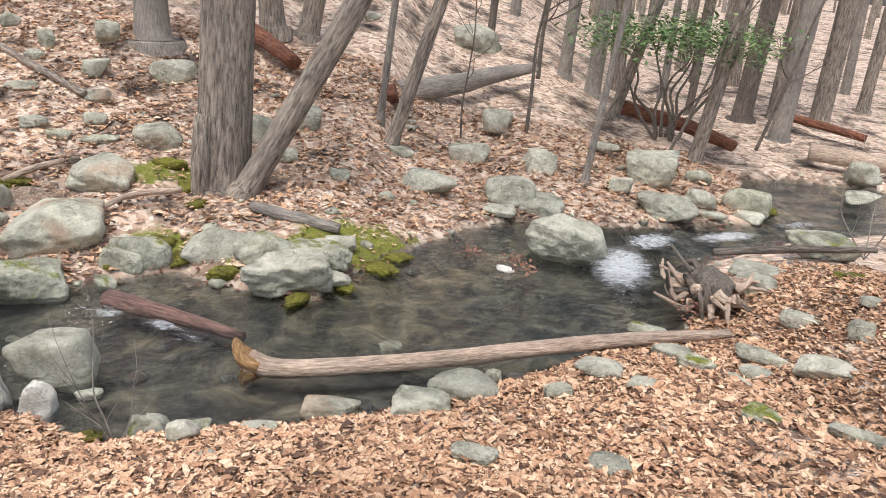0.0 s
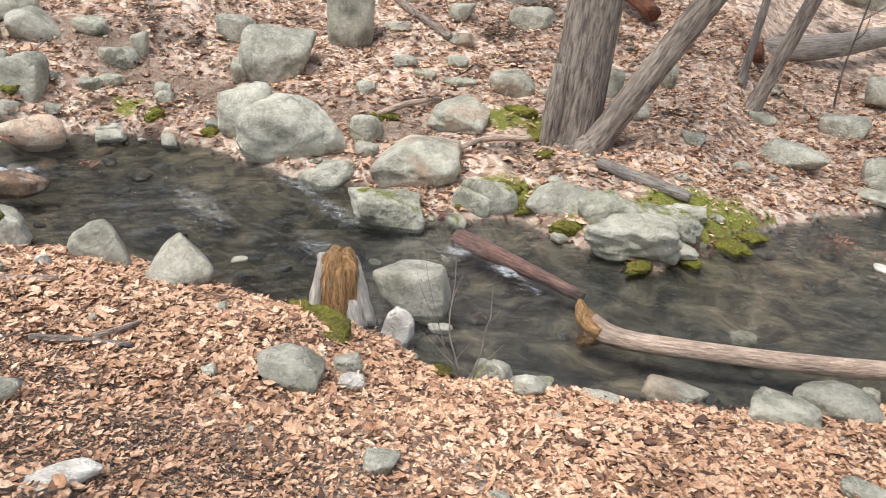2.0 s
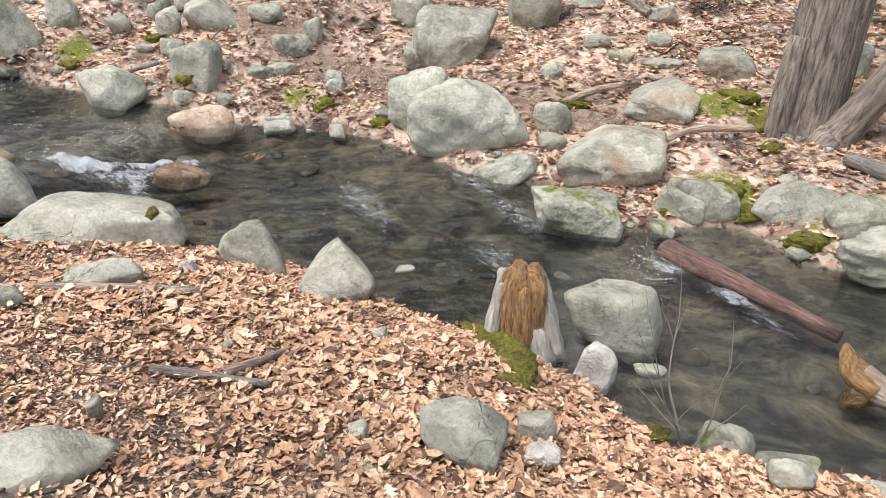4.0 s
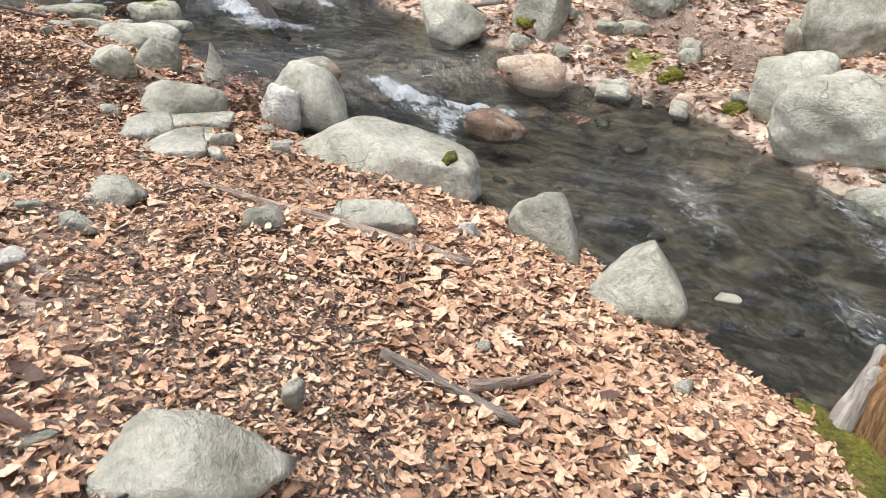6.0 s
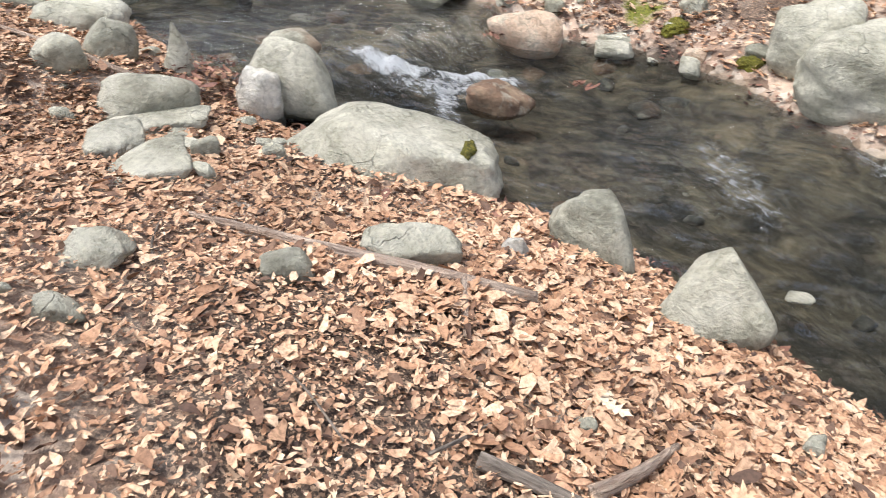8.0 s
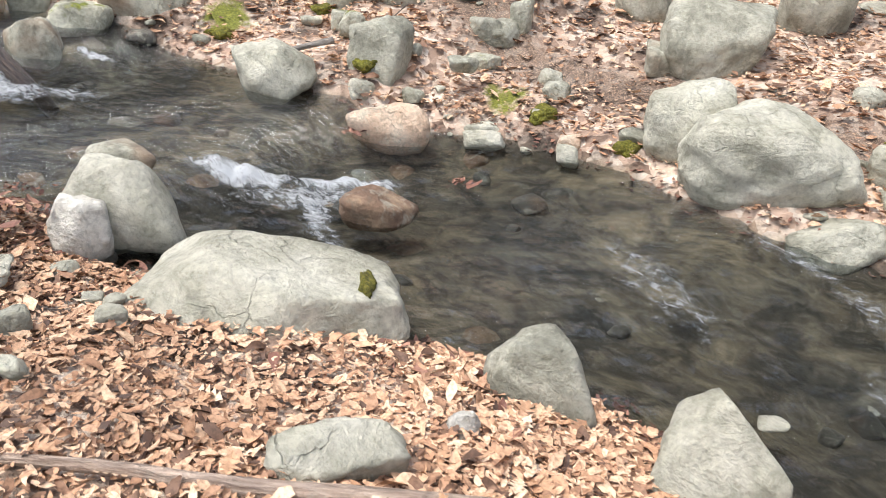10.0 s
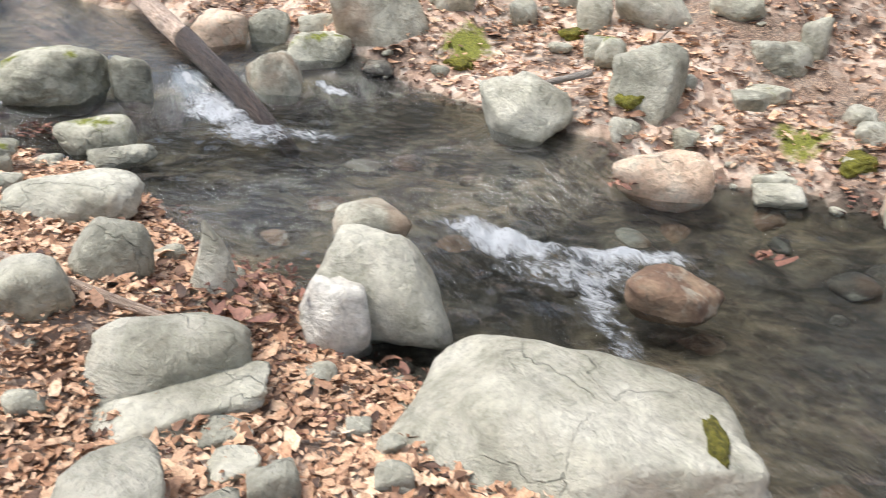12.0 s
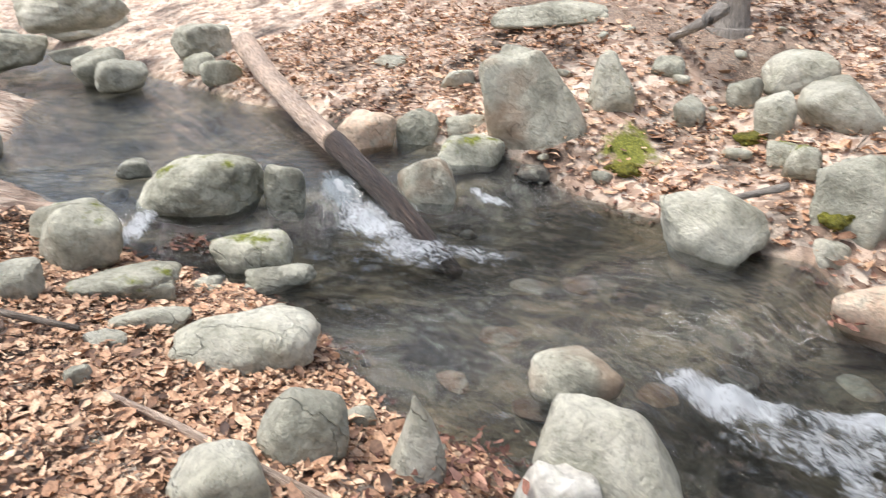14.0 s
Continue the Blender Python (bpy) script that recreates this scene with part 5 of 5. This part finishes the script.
rock(-20.22, 1.80, 1.46, 1.58, 0.98, 0.35, 88, 1510, "pale")
rock(-16.37, 3.25, 1.32, 0.83, 0.59, 0.44, 81, 2235, "grey")
rock(-13.27, 4.85, 1.36, 0.44, 0.35, 0.12, 69, 3575, "grey")
rock(-12.01, 5.03, 1.25, 0.37, 0.27, 0.17, 64, 4045, "grey")
rock(-17.22, 1.72, 1.78, 1.48, 0.91, 0.49, 88, 1385, "pale")
rock(-16.12, 1.91, 1.12, 0.66, 0.59, 0.42, 87, 2450, "grey")
rock(-18.25, 0.62, 1.31, 0.78, 0.60, 0.44, -268, 1700, "grey")
rock(-15.77, 3.13, 1.17, 0.48, 0.38, 0.25, 80, 3120, "moss")
rock(-12.70, 6.54, 1.73, 1.27, 0.77, 0.26, 54, 4110, "grey")
rock(-10.24, 7.66, 1.38, 0.24, 0.21, 0.17, 37, 6265, "grey")
rock(-4.11, 1.30, 1.00, 0.20, 0.12, 0.04, -259, 4379, "white")
rock(-3.60, 1.33, 0.98, 0.09, 0.04, 0.02, -255, 6444, "grey")
rock(-4.77, 1.19, 0.97, 0.13, 0.09, 0.03, -260, 3245, "grey")
rock(-4.59, 1.38, 0.97, 0.16, 0.05, 0.03, -264, 3735, "grey")
rock(-6.90, 1.84, 0.58, 0.13, 0.12, 0.07, 87, 2595, "grey")
rock(-3.47, 1.33, 0.99, 0.09, 0.03, 0.02, -254, 6855, "grey")
rock(-5.04, 1.30, 0.90, 0.09, 0.08, 0.05, -263, 3205, "grey")
rock(-2.35, 1.57, 0.90, 0.30, 0.14, 0.05, 57, 5929, "white")
rock(-1.29, 3.90, 0.26, 0.21, 0.16, 0.10, 13, 7555, "pale")
rock(-3.35, 2.03, 0.80, 0.06, 0.09, 0.08, 60, 4770, "grey")
rock(-0.98, 2.50, 0.65, 0.12, 0.09, 0.05, 15, 8840, "grey")
rock(-3.20, 1.40, 1.00, 0.12, 0.04, 0.02, -260, 5836, "grey")
rock(-2.11, 3.19, 0.42, 0.15, 0.11, 0.07, 23, 9590, "white")
rock(-2.53, 2.60, 0.58, 0.09, 0.07, 0.02, 46, 8275, "grey")
rock(1.41, 4.84, 0.38, 0.35, 0.28, 0.07, -16, 7434, "rust")
rock(2.86, 3.95, 0.47, 0.43, 0.13, 0.08, -36, 9798, "grey")
rock(1.09, 3.10, 0.75, 0.22, 0.18, 0.07, -18, 8655, "grey")
rock(3.45, 5.23, 0.59, 0.20, 0.17, 0.14, -34, 8441, "grey")
rock(2.34, 4.72, 0.41, 0.23, 0.17, 0.04, -26, 8389, "grey")
rock(2.82, 5.38, 0.27, 0.45, 0.14, 0.09, -28, 8275, "grey")
rock(3.80, 5.75, 0.66, 0.20, 0.18, 0.08, -34, 8200, "grey")
rock(3.64, 7.56, 0.21, 0.60, 0.52, 0.12, -26, 7055, "grey")
rock(2.58, 4.20, 0.42, 0.10, 0.08, 0.02, -32, 9380, "grey")
rock(4.13, 11.11, 0.03, 0.49, 0.41, 0.26, -21, 5960, "grey")
rock(-1.13, 9.28, 0.52, 0.28, 0.22, 0.13, 7, 3835, "grey")
rock(-1.88, 10.96, 0.84, 0.46, 0.37, 0.37, 9, 2805, "grey")
rock(-2.41, 10.34, 0.73, 0.34, 0.27, 0.37, 13, 2749, "grey")
rock(-5.03, 11.23, 1.38, 0.42, 0.35, 0.23, 24, 1170, "grey")
rock(-5.78, 10.53, 1.21, 0.49, 0.41, 0.10, 28, 1030, "rust")
rock(-4.74, 10.61, 1.08, 0.41, 0.36, 0.19, 24, 1555, "rust")
rock(-6.08, 11.90, 1.62, 0.26, 0.25, 0.31, 27, 583, "grey")
rock(-5.20, 12.08, 1.81, 0.37, 0.32, 0.29, 23, 776, "grey")
rock(-5.08, 9.47, 0.93, 0.34, 0.31, 0.11, 28, 1525, "grey")
rock(1.03, 12.86, 0.68, 0.48, 0.38, 0.33, -5, 3939, "grey")
rock(2.94, 12.92, 0.46, 0.55, 0.25, 0.10, -14, 4871, "grey")
rock(4.43, 12.23, 0.12, 0.45, 0.38, 0.22, -21, 5745, "grey")
rock(0.98, 9.77, 0.07, 0.46, 0.37, 0.11, -6, 5085, "grey")
rock(2.88, 11.09, 0.15, 0.37, 0.30, 0.22, -15, 5424, "rust")
rock(4.17, 10.75, -0.07, 0.54, 0.19, 0.10, -22, 6279, "grey")
rock(-6.46, 11.65, 1.97, 0.29, 0.27, 0.18, 28, 175, "grey")
rock(-6.06, 11.47, 1.52, 0.30, 0.27, 0.13, 27, 750, "grey")
rock(-1.86, 9.59, 0.64, 0.28, 0.23, 0.18, 11, 3304, "grey")
rock(-0.46, 11.15, 0.48, 0.39, 0.31, 0.16, 2, 3855, "grey")
rock(-1.46, 15.62, 2.20, 0.45, 0.36, 0.17, 5, 2060, "grey")
rock(8.16, 14.04, -0.07, 0.69, 0.51, 0.36, -31, 6495, "rust")
rock(7.46, 12.65, -0.12, 0.58, 0.52, 0.16, -32, 6845, "grey")
rock(5.53, 10.67, -0.16, 0.31, 0.14, 0.06, -28, 7000, "wet", where='in the shallow water')
rock(0.94, 7.75, 0.00, 0.21, 0.16, 0.05, -7, 5916, "white", sharp=5.0, where='in the shallow water')
rock(0.88, 5.35, 0.00, 0.16, 0.09, 0.03, -9, 7284, "wet", where='in the shallow water')
rock(0.70, 5.31, 0.00, 0.14, 0.11, 0.09, -7, 7144, "moss")
rock(-4.14, 4.72, 0.08, 0.14, 0.12, 0.03, 34, 8231, "pale", sharp=4.0, where='in the shallow water')
rock(-3.23, 6.56, 0.02, 0.12, 0.09, 0.04, 24, 5080, "moss")
rock(-2.94, 6.54, 0.02, 0.20, 0.19, 0.13, 25, 3896, "moss")

# ---- small stones along both banks ----
rng = np.random.default_rng(21)
pebble_meshes = {}
for name in ("grey", "pale", "rust", "wet", "moss", "brown"):
    pebble_meshes[name] = []
    for k in range(4):
        me = rock_mesh(3000 + 17 * k + len(name), 1.0, rng.uniform(0.65, 0.95), rng.uniform(0.4, 0.65), 2, 15, 8.0, 0.05)
        me.materials.append(ROCK[name])
        me.polygons.foreach_set("use_smooth", np.ones(len(me.polygons), bool))
        pebble_meshes[name].append(me)


def stone(x, y, size, kind, seat=None):
    me = pebble_meshes[kind][int(rng.integers(4))]
    ob = new("stone", me)
    z = height(x, y) if seat is None else seat
    ob.matrix_world = pose(x, y, z + size * 0.12, rng.uniform(-15, 15), rng.uniform(-15, 15), rng.uniform(0, 360)) @ Matrix.Diagonal((size, size, size, 1))
    return tagged(ob, "small " + ROCK_TEXT[kind].replace("boulder", "stone").replace("dark wet stone in the stream", "dark wet stone on the stream bed"), "stone", "small stones of the banks")


placed = 0
while placed < 240:
    x, y = rng.uniform(-12, 6), rng.uniform(1.5, 13)
    dn, df = (float(v) for v in banks(x, y))
    out = max(dn, df)
    far_side = df > dn
    chance = 0.0
    if -0.12 < out < 0.25:
        chance = 0.9
    elif far_side and 0 < df < 1.6:
        chance = 0.55
    elif far_side and df < 5:
        chance = 0.16
    elif not far_side and 0 < dn < 3:
        chance = 0.1
    elif out < -0.12:
        chance = 0.22
    if rng.uniform() < chance:
        size = float(rng.choice([0.06, 0.08, 0.1, 0.13, 0.17, 0.22], p=[0.2, 0.25, 0.22, 0.16, 0.12, 0.05]))
        if not far_side and dn > 0.25:
            size *= 0.7
        kind = "wet" if out < -0.05 else ["grey", "pale", "rust", "grey", "moss" if far_side and df < 1.2 else "grey"][int(rng.integers(5))]
        stone(x, y, size * (1.3 if out < -0.12 else 1.0), kind)
        placed += 1


# stones on the bed of the riffle, seen through the water
laid = 0
while laid < 45:
    x, y = rng.uniform(-9.5, -3.2), rng.uniform(2.8, 6.8)
    dn, df = (float(v) for v in banks(x, y))
    if max(dn, df) < -0.15:
        stone(x, y, float(rng.choice([0.1, 0.15, 0.2, 0.28])), ["rust", "brown", "wet", "brown"][int(rng.integers(4))], height(x, y) - 0.07)
        laid += 1


# ---- moss cushions on the far bank ----
def moss_cushion(x, y, w, d, h, seed):
    me = rock_mesh(seed, w, d, h * 1.4, 3, 18, 4.5, 0.16)
    ob = new("moss_cushion", me)
    ob.matrix_world = pose(x, y, max(height(x, y), float(water_level(np.array(x), y))) - h * 0.05, 0, 0, seed * 37 % 360)
    return finish(ob, me, MOSS, "low cushion of yellow-green moss on the bank", "moss", "moss cushions")


moss_cushion(-1.92, 6.89, 0.34, 0.26, 0.13, 1)
moss_cushion(-1.12, 6.60, 0.5, 0.22, 0.1, 2)
moss_cushion(-0.74, 6.96, 0.3, 0.24, 0.08, 3)
moss_cushion(-0.45, 7.57, 0.5, 0.3, 0.09, 4)
moss_cushion(-0.27, 7.93, 0.4, 0.3, 0.07, 5)
moss_cushion(-2.74, 7.36, 0.45, 0.35, 0.14, 6)
moss_cushion(-2.43, 7.21, 0.35, 0.25, 0.1, 7)
moss_cushion(-3.04, 6.90, 0.26, 0.2, 0.1, 8)
moss_cushion(-2.89, 8.71, 0.5, 0.35, 0.12, 9)
moss_cushion(-3.25, 9.12, 0.5, 0.3, 0.12, 10)
moss_cushion(-4.63, 8.14, 0.4, 0.3, 0.12, 11)
moss_cushion(-2.62, 8.24, 0.3, 0.22, 0.08, 12)
moss_cushion(-7.15, 6.91, 0.35, 0.25, 0.12, 13)
moss_cushion(-8.49, 6.06, 0.35, 0.3, 0.12, 14)
moss_cushion(-10.03, 5.55, 0.35, 0.25, 0.1, 15)
moss_cushion(-6.31, 6.92, 0.25, 0.2, 0.1, 16)
moss_cushion(-9.64, 6.50, 0.3, 0.25, 0.1, 17)
moss_cushion(5.30, 11.72, 0.6, 0.45, 0.15, 18)
moss_cushion(4.57, 7.30, 0.6, 0.4, 0.08, 19)
moss_cushion(-2.02, 4.05, 0.3, 0.18, 0.07, 20)


def moss_patch(on, x, y, w, d, h, seed):
    """A thin pad of moss on the top of a boulder."""
    co = np.array([on.matrix_world @ p.co for p in on.data.vertices])
    close = co[np.hypot(co[:, 0] - x, co[:, 1] - y) < 0.05]
    me = rock_mesh(seed, w, d, h, 3, 18, 4.5, 0.16)
    ob = new("moss_patch", me)
    ob.matrix_world = pose(x, y, float(close[:, 2].max()), 0, 25, 50)
    return finish(ob, me, MOSS, "bright yellow-green moss pad on a pale boulder", "moss", "moss cushions")


moss_patch(slab, -5.66, 3.72, 0.09, 0.26, 0.06, 61)


# ---- clumps of leaves caught on stones ----
def leaf_clump(x, y, z, r, n, seed, mat=WET_LEAF):
    rng = np.random.default_rng(seed)
    xs, ys = rng.normal(0, r * 0.5, n), rng.normal(0, r * 0.5, n)
    v, q = leaves_at(xs, ys, 0.0, 0.06, seed, 0.4)
    flat = ground(np.repeat(xs, 12), np.repeat(ys, 12))
    v[:, 2] += np.repeat(rng.uniform(0, r * 0.8, n) * np.exp(-(xs**2 + ys**2) / r**2) * 0.6, 12) - flat
    me = quick_mesh("leaf_clump", v, q)
    ob = new("leaf_clump", me)
    ob.matrix_world = pose(x, y, max(z, height(x, y) + 0.01))
    return finish(ob, me, mat, "soggy reddish leaves caught against the stones", "leaves", "caught leaf clumps", "stuff", smooth=False)


leaf_clump(-10.3, 2.2, 0.6, 0.2, 90, 1)
leaf_clump(-7.86, 5.42, 0.36, 0.1, 45, 2)
leaf_clump(-6.80, 5.51, 0.22, 0.08, 26, 3)
leaf_clump(-12.11, 4.09, 0.91, 0.25, 70, 4)
leaf_clump(-7.36, 2.68, 0.38, 0.28, 130, 5)
leaf_clump(0.98, 7.89, 0.00, 0.3, 90, 6)
leaf_clump(0.53, 8.21, 0.00, 0.2, 60, 7)
leaf_clump(2.56, 6.68, 0.12, 0.25, 60, 8)


# ---- single large oak leaves on the trail ----
def oak_leaf_mesh(seed, length):
    """One lobed oak leaf, curled a little."""
    rng = np.random.default_rng(seed)
    n = 11
    s = np.linspace(0, 1, n)
    lobes = np.array([0.015, 0.05, 0.2, 0.09, 0.3, 0.11, 0.36, 0.13, 0.27, 0.12, 0.02]) * rng.uniform(0.8, 1.1)
    fold, curl = rng.uniform(0.0, 0.35), rng.normal(0.1, 0.25)
    verts = []
    for side in (-1, 0, 1):
        for k in range(n):
            hw = lobes[k] * abs(side) * (1 + rng.normal(0, 0.12))
            verts.append((((s[k] - 0.5) + 0.06 * abs(side) * (k % 2 == 0)) * length, side * hw * length, (hw * fold + curl * (s[k] - 0.5) ** 2 + rng.normal(0, 0.012)) * length + 0.012))
    faces = [[row * n + k, row * n + k + 1, (row + 1) * n + k + 1, (row + 1) * n + k] for row in (0, 1) for k in range(n - 1)]
    me = bpy.data.meshes.new("oak_leaf")
    me.from_pydata(verts, [], faces)
    me.materials.append(SINGLE_LEAF)
    return me


def single_leaf_material():
    m, n, l, p = material("single_oak_leaf")
    at = world_coords(n)
    c = ramp(n, l, n.new("ShaderNodeObjectInfo").outputs["Random"], (0.0, (0.3, 0.17, 0.1)), (0.4, (0.53, 0.33, 0.2)), (0.75, (0.66, 0.46, 0.31)), (1.0, (0.78, 0.66, 0.5)))
    c = mixed(n, l, 1.0, c, ramp(n, l, noise_tex(n, l, 55, 4, 0.6, at), (0.3, (0.68, 0.62, 0.56)), (0.6, (1.1, 1.08, 1.05))), "MULTIPLY")
    l.new(c, p.inputs["Base Color"])
    p.inputs["Roughness"].default_value = 0.6
    return m


SINGLE_LEAF = single_leaf_material()
oak_leaves = [oak_leaf_mesh(60 + k, 0.085 + 0.006 * k) for k in range(8)]
rng = np.random.default_rng(9)
for k in range(170):
    x, y = rng.uniform(-7.2, -1.6), rng.uniform(1.9, 4.0)
    while banks(x, y)[0] < 0.1 or cover_at(x, y) < 0.4:
        x, y = rng.uniform(-7.2, -1.6), rng.uniform(1.9, 4.0)
    ob = new("leaf", oak_leaves[k % 8])
    ob.parent = near_litter
    ob.matrix_world = pose(x, y, height(x, y) + rng.uniform(0.012, 0.035), rng.normal(0, 12), rng.normal(0, 12), rng.uniform(0, 360))

# ---- fine fallen twigs ----
rng = np.random.default_rng(31)
for k in range(60):
    x, y = rng.uniform(-9, 3.5), rng.uniform(1.6, 9.5)
    if max(banks(x, y)) < 0.15:
        continue
    a, L = rng.uniform(0, 6.28), rng.uniform(0.15, 0.5)
    q = [(x + L * u * math.cos(a) + rng.normal(0, 0.012), y + L * u * math.sin(a) + rng.normal(0, 0.012)) for u in (-0.5, 0, 0.5)]
    r = rng.uniform(0.003, 0.008)
    log("twig", [(u, v, height(u, v) + 0.03 + rng.uniform(0, 0.01)) for u, v in q], [r, r, r * 0.5], BARK if k % 2 else DARK_BARK, "thin dead twig lying on the leaves", "twig", 6, 0.05, k, "fallen twigs")
